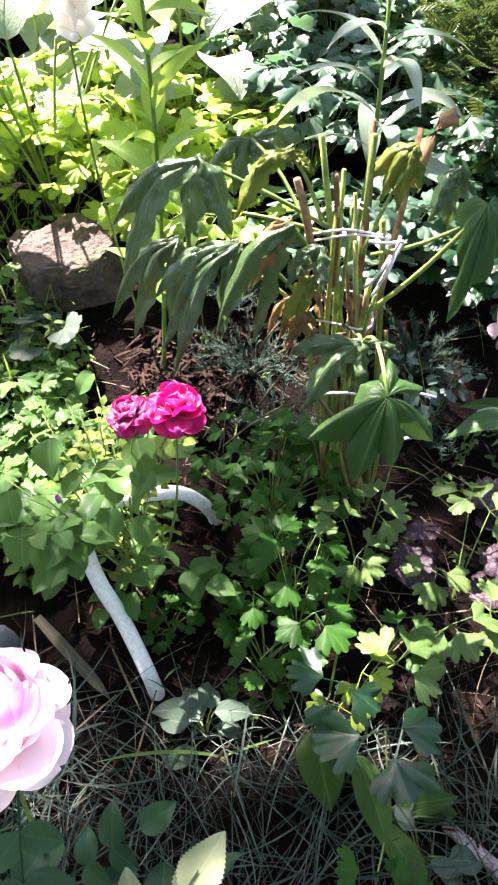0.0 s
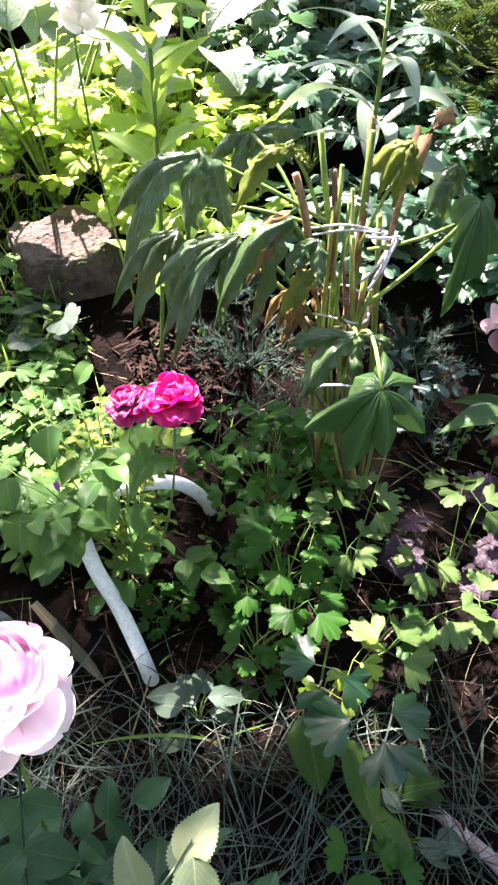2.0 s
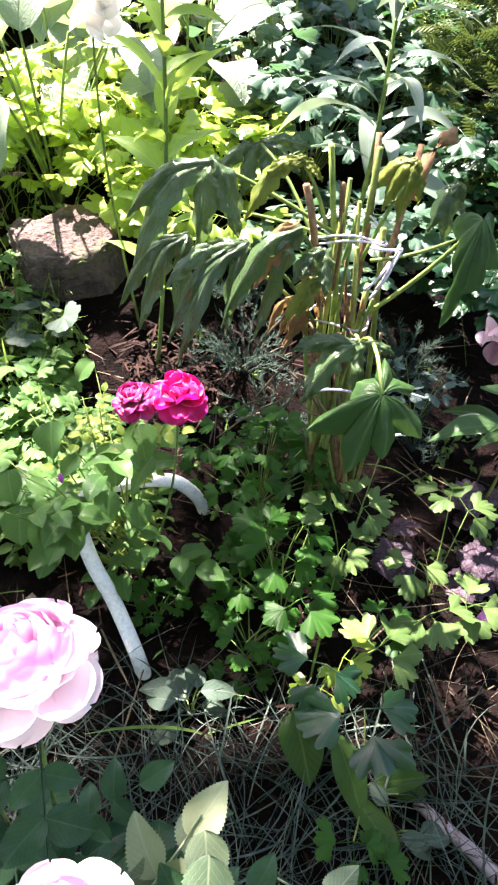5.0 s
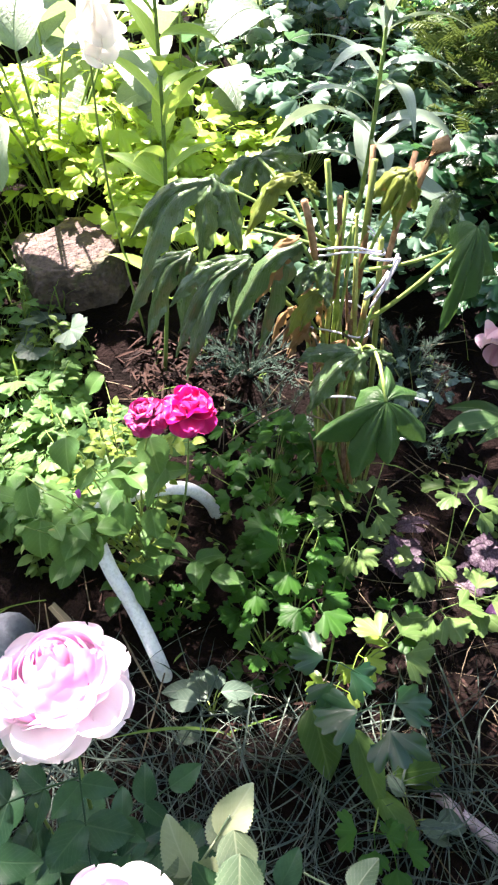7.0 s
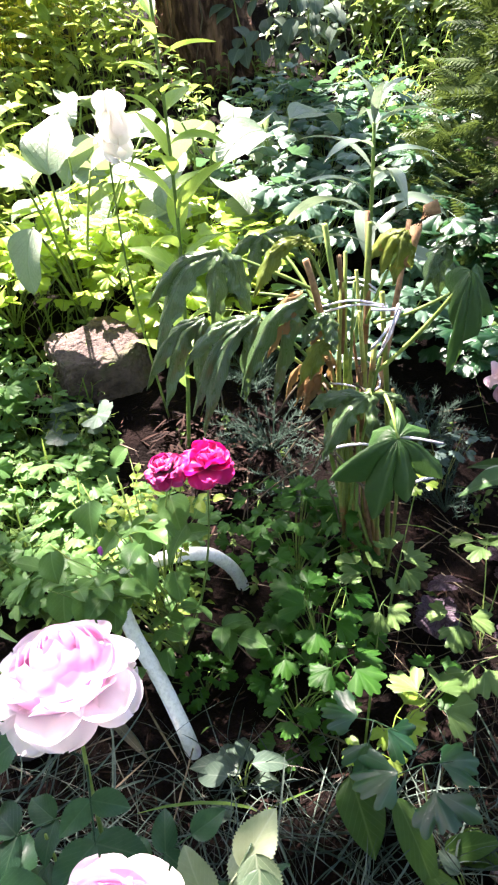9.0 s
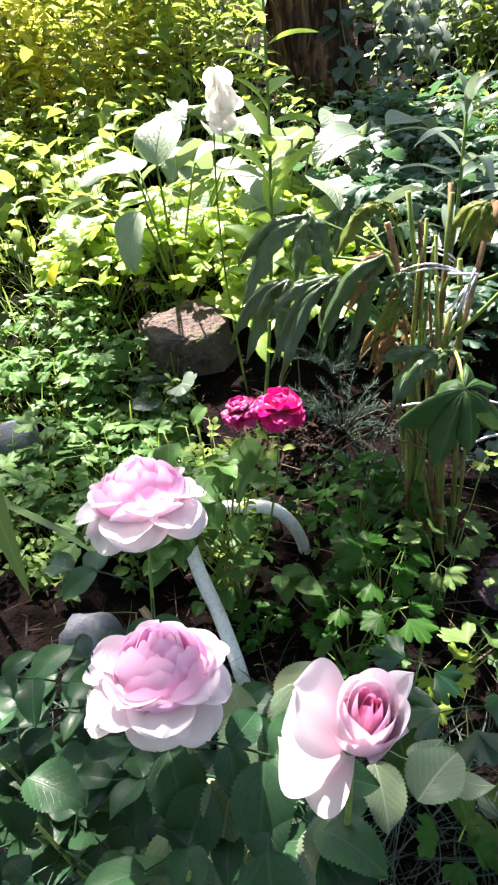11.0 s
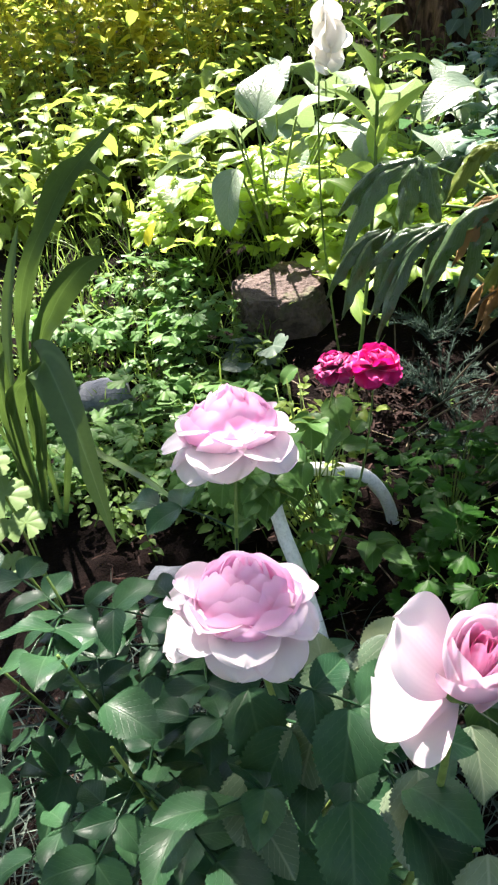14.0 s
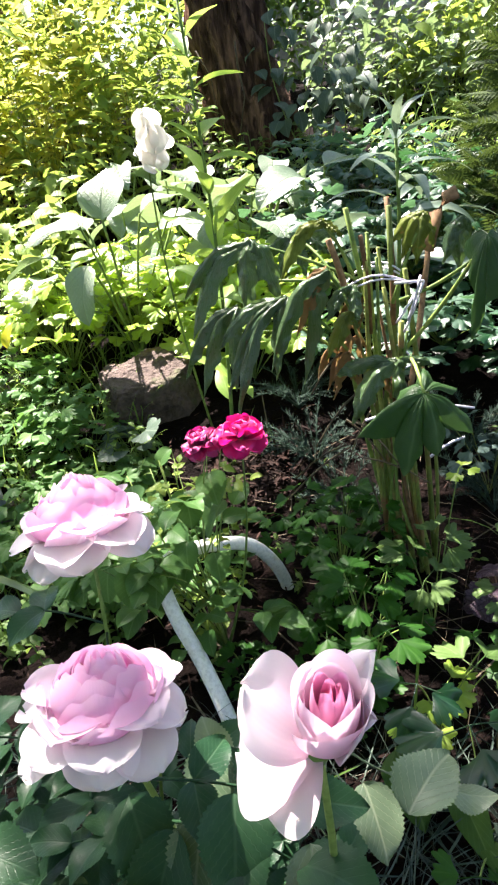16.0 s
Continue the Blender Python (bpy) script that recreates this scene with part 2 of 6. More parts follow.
def leaf_mat(name, dark, light, vein=(0.3, 0.4, 0.15), veins=0.5, laterals=7, rough=0.42, thin=0.35, glow=None, radial=False, spots=None, spec=0.14, relief=0.2, net=0.0, depth=0.0012, margin=None):
    k = Nodes(name)
    uvn = k.n("UVMap")
    sep = k.n("SeparateXYZ")
    k.link(uvn.outputs[0], sep.inputs[0])
    u, v = sep.outputs[0], sep.outputs[1]
    s = k.math("ABSOLUTE", k.math("SUBTRACT", u, 0.5))
    if radial:
        ang = k.math("ARCTAN2", k.math("SUBTRACT", u, 0.5), k.math("ADD", v, 0.02))
        line = k.math("PINGPONG", k.math("MULTIPLY", ang, laterals / 3.0), 0.5)
        far = k.math("ADD", k.math("MULTIPLY", s, s), k.math("MULTIPLY", v, v))
        vv = k.math("MULTIPLY", k.step(line, 0.07, 0.0), k.step(far, 0.005, 0.09))
    else:
        mid = k.step(s, 0.035, 0.005)
        lat = k.math("PINGPONG", k.math("MULTIPLY_ADD", v, laterals, k.math("MULTIPLY", s, -laterals * 0.9)), 0.5)
        vv = k.math("MAXIMUM", mid, k.math("MULTIPLY", k.step(lat, 0.09, 0.0), 0.6))
    r = k.any()
    big, fine = k.noise(22, 3), k.noise(160, 3)
    base = k.mix(k.math("MULTIPLY_ADD", r, 0.7, k.math("MULTIPLY_ADD", big, 0.6, -0.15), clamp=True), dark, light)
    base = k.mix(k.math("MULTIPLY", k.step(fine, 0.35, 0.75), 0.22), base, tuple(c * 0.6 for c in dark))
    if margin:
        base = k.mix(k.step(k.math("ADD", s, k.math("MULTIPLY", big, 0.12)), 0.50, 0.53), base, margin)
    if spots:
        base = k.mix(k.step(k.noise(34, 4), 0.64, 0.7), base, spots)
    if net:
        vo = k.n("TexVoronoi")
        vo.feature = "DISTANCE_TO_EDGE"
        vo.inputs["Scale"].default_value = 8.0
        k.link(uvn.outputs[0], vo.inputs["Vector"])
        base = k.mix(k.math("MULTIPLY", k.step(vo.outputs["Distance"], 0.10, 0.02), net), base, vein)
    base = k.mix(k.math("MULTIPLY", vv, veins), base, vein)
    k.link(base, k.b.inputs["Base Color"])
    k.b.inputs["Specular IOR Level"].default_value = spec
    k.link(k.math("MULTIPLY_ADD", fine, 0.25, rough - 0.12), k.b.inputs["Roughness"])
    h = fine if radial else k.math("ADD", k.math("MULTIPLY", vv, -0.5), k.math("MULTIPLY", fine, 0.5))
    k.bump(h, relief, depth)
    if thin:
        tr = k.n("BsdfTranslucent")
        g = glow or tuple(min(1.0, c * 1.6) for c in light)
        k.link(k.mix(0.65, base, g), tr.inputs[0])
        mx = k.n("MixShader")
        mx.inputs[0].default_value = thin
        k.link(k.b.outputs[0], mx.inputs[1])
        k.link(tr.outputs[0], mx.inputs[2])
        k.link(mx.outputs[0], k.out.inputs[0])
    return k.mat


def petal_mat(name, deep, pale, thin=0.35, edge=0.0, rough=0.55):
    k = Nodes(name)
    uvn = k.n("UVMap")
    sep = k.n("SeparateXYZ")
    k.link(uvn.outputs[0], sep.inputs[0])
    f = k.math("MULTIPLY_ADD", k.noise(30, 3), 0.3, k.math("MULTIPLY_ADD", k.any(), 0.25, -0.28))
    base = k.mix(k.math("ADD", k.step(sep.outputs[1], 0.1, 0.95), f, clamp=True), deep, pale)
    if edge:
        base = k.mix(k.math("MULTIPLY", k.step(k.noise(55, 4), 0.55, 0.72), edge), base, tuple(c * 0.35 for c in deep))
    k.link(base, k.b.inputs["Base Color"])
    k.b.inputs["Roughness"].default_value = rough
    k.b.inputs["Sheen Weight"].default_value = 0.2
    ridge = k.math("SINE", k.math("MULTIPLY", sep.outputs[0], 110.0))
    k.bump(k.math("ADD", k.math("MULTIPLY", ridge, 0.12), k.noise(90, 2)), 0.12, 0.0006)
    tr = k.n("BsdfTranslucent")
    k.link(base, tr.inputs[0])
    mx = k.n("MixShader")
    mx.inputs[0].default_value = thin
    k.link(k.b.outputs[0], mx.inputs[1])
    k.link(tr.outputs[0], mx.inputs[2])
    k.link(mx.outputs[0], k.out.inputs[0])
    return k.mat


def plain_mat(name, a, b, scale=30, fine=200, rough=0.7, bump=0.5, dist=0.002, c=None, cut=(0.5, 0.6), spec=0.2, stretch=None):
    k = Nodes(name)
    big, small = k.noise(scale, 5, stretch=stretch), k.noise(fine, 4, stretch=stretch)
    base = k.mix(k.step(k.math("MULTIPLY_ADD", k.math("SUBTRACT", k.any(), 0.5), 0.35, big), 0.3, 0.7), a, b)
    base = k.mix(k.math("MULTIPLY", k.step(small, 0.4, 0.7), 0.35), base, tuple(x * 0.45 for x in a))
    if c:
        base = k.mix(k.step(k.noise(scale * 0.6, 6), *cut), base, c)
    k.link(base, k.b.inputs["Base Color"])
    k.b.inputs["Specular IOR Level"].default_value = spec
    k.link(k.math("MULTIPLY_ADD", small, 0.3, rough - 0.15), k.b.inputs["Roughness"])
    k.bump(k.math("ADD", big, k.math("MULTIPLY", small, 0.6)), bump, dist)
    return k.mat


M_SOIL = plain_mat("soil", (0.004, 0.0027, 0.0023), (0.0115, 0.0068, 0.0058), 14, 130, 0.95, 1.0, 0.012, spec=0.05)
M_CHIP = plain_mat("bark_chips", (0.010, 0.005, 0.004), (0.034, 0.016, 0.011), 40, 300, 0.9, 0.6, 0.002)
M_STRAW = plain_mat("dry_grass", (0.05, 0.04, 0.024), (0.14, 0.11, 0.07), 30, 300, 0.6, 0.3, 0.001)
M_HAY = plain_mat("hay", (0.06, 0.06, 0.05), (0.18, 0.165, 0.13), 30, 300, 0.6, 0.3, 0.001)
M_GRASSGREY = plain_mat("faded_grass", (0.03, 0.052, 0.042), (0.092, 0.122, 0.098), 30, 300, 0.55, 0.3, 0.001)
M_ROCK = plain_mat("boulder_stone", (0.020, 0.014, 0.012), (0.115, 0.085, 0.074), 16, 90, 0.85, 1.0, 0.02, c=(0.07, 0.075, 0.04), cut=(0.54, 0.66))
M_GREYROCK = plain_mat("grey_stone", (0.10, 0.11, 0.13), (0.22, 0.23, 0.26), 14, 120, 0.8, 0.8, 0.006)
M_PIPE = plain_mat("white_plastic", (0.74, 0.73, 0.71), (0.82, 0.81, 0.80), 25, 180, 0.5, 0.15, 0.001, c=(0.45, 0.40, 0.34), cut=(0.62, 0.74))
M_BARK = plain_mat("tree_bark", (0.035, 0.018, 0.013), (0.27, 0.155, 0.11), 26, 90, 0.95, 1.0, 0.03, stretch=(1, 1, 0.16))
M_TWIG = plain_mat("dry_stalk", (0.11, 0.06, 0.03), (0.30, 0.18, 0.10), 60, 200, 0.8, 0.6, 0.001)
M_STEMG = plain_mat("green_stem", (0.10, 0.17, 0.04), (0.24, 0.32, 0.08), 30, 150, 0.5, 0.3, 0.001)
M_STEMR = plain_mat("olive_stem", (0.11, 0.15, 0.035), (0.26, 0.29, 0.08), 18, 150, 0.5, 0.4, 0.001, c=(0.22, 0.11, 0.055), cut=(0.56, 0.7))
M_TIE = plain_mat("string", (0.55, 0.52, 0.62), (0.75, 0.72, 0.80), 60, 300, 0.7, 0.3, 0.001)

M_PALM = leaf_mat("palmate_leaf", (0.032, 0.074, 0.026), (0.082, 0.142, 0.052), (0.17, 0.23, 0.12), 0.6, 12, 0.30, 0.24, (0.18, 0.32, 0.07), spec=0.6, relief=1.0, depth=0.0025)
M_PALMSTAR = leaf_mat("palmate_leaf_broad", (0.010, 0.042, 0.010), (0.036, 0.088, 0.022), (0.10, 0.17, 0.065), 0.4, 5, 0.42, 0.2, (0.12, 0.26, 0.05), radial=True, spec=0.25, relief=0.8, depth=0.002)
M_PALMY = leaf_mat("palmate_leaf_yellowing", (0.075, 0.115, 0.022), (0.17, 0.20, 0.04), (0.24, 0.27, 0.09), 0.6, 9, 0.4, 0.32, (0.32, 0.38, 0.05), spots=(0.30, 0.15, 0.04), relief=0.6)
M_PALMB = leaf_mat("palmate_leaf_browned", (0.17, 0.10, 0.05), (0.36, 0.22, 0.09), (0.3, 0.2, 0.1), 0.4, 9, 0.6, 0.2, (0.4, 0.25, 0.08))
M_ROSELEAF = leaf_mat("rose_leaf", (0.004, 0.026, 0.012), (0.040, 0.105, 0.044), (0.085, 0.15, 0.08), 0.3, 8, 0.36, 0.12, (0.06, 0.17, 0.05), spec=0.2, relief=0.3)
# paler underside green, with sunlit brightness also put into the colour
M_ROSEPALE = leaf_mat("rose_leaf_underside_sunlit", (0.065, 0.12, 0.062), (0.17, 0.215, 0.13), (0.27, 0.31, 0.20), 0.65, 8, 0.42, 0.12, (0.30, 0.42, 0.14), spec=0.4, relief=0.6)
# young leaf whose colour is raised in place of sun the blossoms block
M_ROSEYOUNG = leaf_mat("young_rose_leaf_sunlit", (0.26, 0.32, 0.18), (0.38, 0.43, 0.27), (0.46, 0.50, 0.36), 0.4, 8, 0.45, 0.3, (0.35, 0.45, 0.15))
# young shrub leaves, their green also yellowed to look sunlit
M_SHRUBYOUNG = leaf_mat("young_shrub_leaf_sunlit", (0.11, 0.19, 0.03), (0.22, 0.30, 0.06), (0.28, 0.34, 0.12), 0.4, 7, 0.42, 0.4, (0.45, 0.55, 0.08))
M_REDROSELEAF = leaf_mat("shrub_rose_leaf", (0.032, 0.095, 0.024), (0.085, 0.18, 0.05), (0.18, 0.28, 0.11), 0.4, 7, 0.4, 0.3, (0.28, 0.42, 0.08), spots=(0.20, 0.17, 0.06))
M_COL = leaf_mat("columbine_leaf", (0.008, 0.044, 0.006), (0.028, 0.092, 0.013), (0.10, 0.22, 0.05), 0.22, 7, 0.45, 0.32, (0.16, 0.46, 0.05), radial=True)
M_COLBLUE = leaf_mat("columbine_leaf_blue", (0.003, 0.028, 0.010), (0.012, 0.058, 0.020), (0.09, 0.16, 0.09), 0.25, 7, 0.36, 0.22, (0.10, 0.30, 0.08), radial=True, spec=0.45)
# brighter copy of the blue columbine leaf, coloured as if sunlit
M_COLBACK = leaf_mat("columbine_leaf_blue_sunlit", (0.03, 0.085, 0.05), (0.085, 0.16, 0.10), (0.16, 0.25, 0.16), 0.25, 7, 0.42, 0.25, (0.15, 0.35, 0.12), radial=True, spec=0.35)
# pale copy of the columbine leaf, sunlit brightness put into its colour
M_COLPALE = leaf_mat("columbine_leaf_sunlit", (0.045, 0.092, 0.024), (0.092, 0.15, 0.045), (0.16, 0.23, 0.10), 0.4, 7, 0.45, 0.22, (0.16, 0.26, 0.07), radial=True)
M_ELDER = leaf_mat("ground_elder_leaf", (0.04, 0.115, 0.03), (0.12, 0.22, 0.065), (0.16, 0.26, 0.1), 0.3, 7, 0.45, 0.3, (0.2, 0.42, 0.08), radial=True)
M_GERANIUM = leaf_mat("geranium_leaf", (0.10, 0.17, 0.055), (0.18, 0.26, 0.10), (0.24, 0.32, 0.15), 0.35, 9, 0.45, 0.3, (0.25, 0.40, 0.10), radial=True)
# yellow-green columbine leaf, backlit brightness included in the colour
M_COLGOLD = leaf_mat("golden_sunlit_leaf", (0.16, 0.29, 0.03), (0.32, 0.43, 0.07), (0.38, 0.47, 0.15), 0.3, 7, 0.38, 0.5, (0.65, 0.85, 0.10), radial=True, spec=0.5)
M_HEUCH = leaf_mat("heuchera_leaf", (0.032, 0.020, 0.030), (0.085, 0.060, 0.080), (0.010, 0.004, 0.008), 0.9, 7, 0.42, 0.12, (0.22, 0.07, 0.13), radial=True, net=0.92, relief=0.6, depth=0.003)
M_HOSTA = leaf_mat("hosta_leaf", (0.14, 0.205, 0.135), (0.26, 0.33, 0.225), (0.26, 0.33, 0.21), 0.5, 9, 0.38, 0.25, (0.32, 0.48, 0.14), spec=0.5, relief=0.9, depth=0.006)
M_LILY = leaf_mat("lily_leaf", (0.10, 0.155, 0.11), (0.19, 0.25, 0.185), (0.3, 0.36, 0.28), 0.4, 1, 0.36, 0.25, (0.35, 0.48, 0.25), spec=0.5)
M_BELL = leaf_mat("tall_stem_leaf", (0.13, 0.25, 0.05), (0.26, 0.38, 0.09), (0.38, 0.46, 0.18), 0.5, 6, 0.4, 0.4, (0.5, 0.7, 0.1))
M_STRAP = leaf_mat("strap_leaf", (0.026, 0.068, 0.016), (0.075, 0.13, 0.038), (0.13, 0.20, 0.075), 0.5, 1, 0.34, 0.18, (0.16, 0.28, 0.05), spec=0.35)
M_DOCK = leaf_mat("dock_leaf", (0.02, 0.06, 0.012), (0.05, 0.105, 0.022), (0.12, 0.19, 0.06), 0.6, 8, 0.45, 0.3, (0.25, 0.38, 0.08))
M_BLUELEAF = leaf_mat("grey_green_leaf", (0.04, 0.07, 0.05), (0.09, 0.13, 0.095), (0.2, 0.25, 0.19), 0.5, 6, 0.45, 0.25)
M_GREYLEAF = leaf_mat("grey_lobed_leaf", (0.028, 0.055, 0.045), (0.10, 0.15, 0.125), (0.16, 0.2, 0.17), 0.2, 7, 0.5, 0.2, radial=True)
M_BUSH = leaf_mat("bush_leaf", (0.085, 0.16, 0.03), (0.22, 0.30, 0.07), (0.28, 0.34, 0.12), 0.4, 5, 0.45, 0.4, (0.42, 0.54, 0.08))
# yellow raised to imitate the hazy sunlight on the left border
M_BUSHY = leaf_mat("yellow_sunlit_leaf", (0.24, 0.28, 0.03), (0.48, 0.46, 0.06), (0.5, 0.5, 0.13), 0.4, 5, 0.45, 0.6, (0.64, 0.64, 0.14))
M_BUSHD = leaf_mat("dark_shrub_leaf", (0.055, 0.115, 0.035), (0.14, 0.22, 0.07), (0.16, 0.22, 0.1), 0.4, 5, 0.4, 0.35, (0.3, 0.45, 0.08))
M_TREELEAF = leaf_mat("tree_leaf", (0.05, 0.10, 0.025), (0.11, 0.17, 0.04), (0.18, 0.24, 0.09), 0.4, 5, 0.45, 0.4, (0.35, 0.5, 0.06))
M_THUJA = leaf_mat("conifer_spray", (0.02, 0.045, 0.013), (0.065, 0.10, 0.028), (0.1, 0.16, 0.05), 0.2, 5, 0.55, 0.2, (0.12, 0.18, 0.03))
M_JUNIPER = leaf_mat("blue_juniper", (0.016, 0.036, 0.026), (0.042, 0.072, 0.052), (0.16, 0.22, 0.19), 0.2, 5, 0.55, 0.15)
M_GRASS = leaf_mat("grass_blade", (0.07, 0.14, 0.03), (0.16, 0.25, 0.06), (0.2, 0.3, 0.1), 0.3, 1, 0.45, 0.35, (0.3, 0.45, 0.08))
M_WEED = leaf_mat("weed_leaf", (0.055, 0.12, 0.03), (0.14, 0.22, 0.06), (0.24, 0.32, 0.14), 0.4, 5, 0.45, 0.35, (0.4, 0.55, 0.1))
M_DEAD = leaf_mat("withered_leaf", (0.045, 0.042, 0.03), (0.11, 0.10, 0.07), (0.3, 0.26, 0.18), 0.5, 6, 0.6, 0.2, (0.3, 0.26, 0.12))
M_PINK = petal_mat("pink_petal", (0.83, 0.42, 0.66), (0.88, 0.57, 0.77), 0.45)
M_PINKOUT = petal_mat("pale_pink_petal", (0.85, 0.54, 0.69), (0.89, 0.73, 0.82), 0.45)
M_PINKPALE = petal_mat("white_pink_petal", (0.86, 0.62, 0.71), (0.88, 0.80, 0.84), 0.4)
M_PINKHEART = petal_mat("rose_heart_petal", (0.80, 0.16, 0.40), (0.90, 0.40, 0.62))
M_RED = petal_mat("crimson_petal", (0.42, 0.003, 0.10), (0.66, 0.010, 0.22), 0.35)
M_REDOLD = petal_mat("crimson_petal_fading", (0.24, 0.004, 0.075), (0.46, 0.018, 0.17), 0.3, 0.25)
M_DUSKYPALE = petal_mat("pale_dusky_petal", (0.62, 0.34, 0.42), (0.76, 0.52, 0.58), 0.35, 0.1)
M_DUSKY = petal_mat("dusky_pink_petal", (0.25, 0.11, 0.15), (0.42, 0.22, 0.27), 0.3, 0.2)
M_CREAM = petal_mat("cream_petal", (0.80, 0.76, 0.68), (0.87, 0.85, 0.80), 0.6, 0.08)

# ---- ground ----
def build_ground():
    xs = sorted({round(s * v, 3) for s in (-1, 1) for v in [i * 0.03 for i in range(41)] + [1.3, 1.5, 1.8, 2.2, 2.8, 3.6, 5, 8, 14, 30, 90, 400]})
    ys = [-400, -90, -30, -10, -4, -2, -1.2] + [-0.8 + 0.03 * i for i in range(118)] + [2.9, 3.2, 3.6, 4.2, 5, 6.5, 9, 14, 20, 21, 30, 90, 400]
    v = [(x, y, ground_z(x, y) + 0.007 * noise.noise((x * 14, y * 14, 3)) + 0.008 * noise.noise((x * 45, y * 45, 8))) for y in ys for x in xs]
    v = np.array(v)
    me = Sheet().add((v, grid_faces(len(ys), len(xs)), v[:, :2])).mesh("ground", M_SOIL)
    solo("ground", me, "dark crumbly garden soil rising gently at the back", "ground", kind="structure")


build_ground()


def litter(name, label, count, area, lengths, width, material, lift=0.004, steep=12, up=0.0, keep=None, seg=3, curl=0.0):
    """Loose blades or chips strewn over the soil, as one uncountable layer."""
    sh = Sheet()
    for i in range(count):
        x, y = U(area[0], area[1]), U(area[2], area[3])
        if keep and not keep(x, y):
            continue
        L = U(*lengths)
        el = rnd.gauss(up, steep)
        a = el + U(-25, 25)
        if curl:
            el, a = 0.0, 0.0
            k = U(-curl, curl)
            p = blade(L, width * U(0.6, 1.3), strap, seg, 1, 0.3, -k, k * U(0.3, 1.6), seed=i)
            sh.add(p, Matrix.Translation((x, y, ground_z(x, y) + lift + U(0, 0.03))) @ Matrix.Rotation(U(0, 6.28), 4, "Z") @ Matrix.Rotation(radians(U(-4, 14)), 4, "X") @ Matrix.Rotation(radians(rnd.choice((-1, 1)) * U(35, 80)), 4, "Y"))
            continue
        p = blade(L, width * U(0.6, 1.3), strap, seg, 1, 0.3, el, a, twist=U(-60, 60), seed=i)
        sh.add(p, Matrix.Translation((x, y, ground_z(x, y) + lift + U(0, 0.02) + max(0, -math.sin(radians(min(el, a)))) * L * 0.6)) @ Matrix.Rotation(U(0, 6.28), 4, "Z"))
    return solo(name, sh.mesh(name, material), label, "litter", kind="stuff")


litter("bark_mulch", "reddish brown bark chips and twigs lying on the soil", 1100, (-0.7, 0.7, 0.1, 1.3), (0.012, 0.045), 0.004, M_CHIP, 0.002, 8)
litter("hay", "pale dry grass clippings strewn over the bed's edge", 130, (-0.55, 0.0, -0.1, 0.42), (0.06, 0.2), 0.0021, M_HAY, 0.008, 9, 4, seg=6, curl=45)
litter("faded_clippings", "limp grey-green cut grass lying on the soil", 1500, (-0.6, 0.3, -0.15, 0.36), (0.06, 0.22), 0.0032, M_GRASSGREY, 0.012, 10, 6, seg=6, curl=50)
litter("straw_wisps", "thin tan straw lying on bare soil", 150, (0.12, 0.5, 0.1, 0.62), (0.08, 0.22), 0.0014, M_STRAW, 0.006, 9, 4, seg=6, curl=35)
litter("dry_stalk_litter", "tan dry stalks lying among the plants", 90, (-0.5, 0.6, 0.4, 1.2), (0.07, 0.22), 0.003, M_STRAW, 0.01, 12, 6)
litter("cinnamon_litter", "heap of rusty dry needles and leaf scraps", 420, (-0.36, -0.12, 0.95, 1.2), (0.02, 0.06), 0.006, M_CHIP, 0.02, 25, 10)


# ---- stones ----
def stone(name, p, size, label, material, seed, turn=0.0, sub=4, facets=()):
    """A lump of rock, weathered at several scales; facets are planes (direction, distance) that cut it flat."""
    bm = bmesh.new()
    bmesh.ops.create_icosphere(bm, subdivisions=sub, radius=1.0)
    planes = [(Vector(d).normalized(), q) for d, q in facets]
    for v in bm.verts:
        d = v.co.normalized()
        k = 1 + 0.28 * noise.noise(d * 1.3 + Vector((seed, 0, 0))) + 0.10 * noise.noise(d * 3.1 + Vector((0, seed, 0)))
        box = max(abs(d.x), abs(d.y), abs(d.z)) ** -0.45
        q = d * k * box
        for nrm, far in planes:
            over = q.dot(nrm) - far
            if over > 0:
                q -= nrm * over * 0.9
        q *= 1 + 0.045 * noise.noise(d * 8 + Vector((0, 0, seed))) + 0.025 * noise.noise(d * 22 + Vector((seed, 0, seed)))
        v.co = Vector((q.x * size[0], q.y * size[1], q.z * size[2]))
    me = bpy.data.meshes.new(name)
    bm.to_mesh(me)
    bm.free()
    me.polygons.foreach_set("use_smooth", [True] * len(me.polygons))
    me.materials.append(material)
    return solo(name, me, label, "stone", m=Matrix.Translation(p) @ Matrix.Rotation(radians(turn), 4, "Z"))


stone("boulder", (-0.535, 1.37, 0.21), (0.135, 0.115, 0.095), "weathered brown boulder half sunk in the bed", M_ROCK, 3.2, 10, 6, (((0.1, -0.35, 1), 0.72), ((0.2, -1, -0.15), 0.78), ((0.9, -0.5, 0.1), 0.85), ((-1, -0.4, 0.1), 0.9)))
stone("rough_stone", (-0.92, 0.97, 0.085), (0.085, 0.06, 0.065), "rough blue-grey stone lying among weeds", M_GREYROCK, 8.1, 25, 3)
stone("cobble", (-0.485, 0.45, 0.03), (0.05, 0.045, 0.052), "smooth rounded grey cobble on the soil", M_GREYROCK, 5.5, 0, 3)


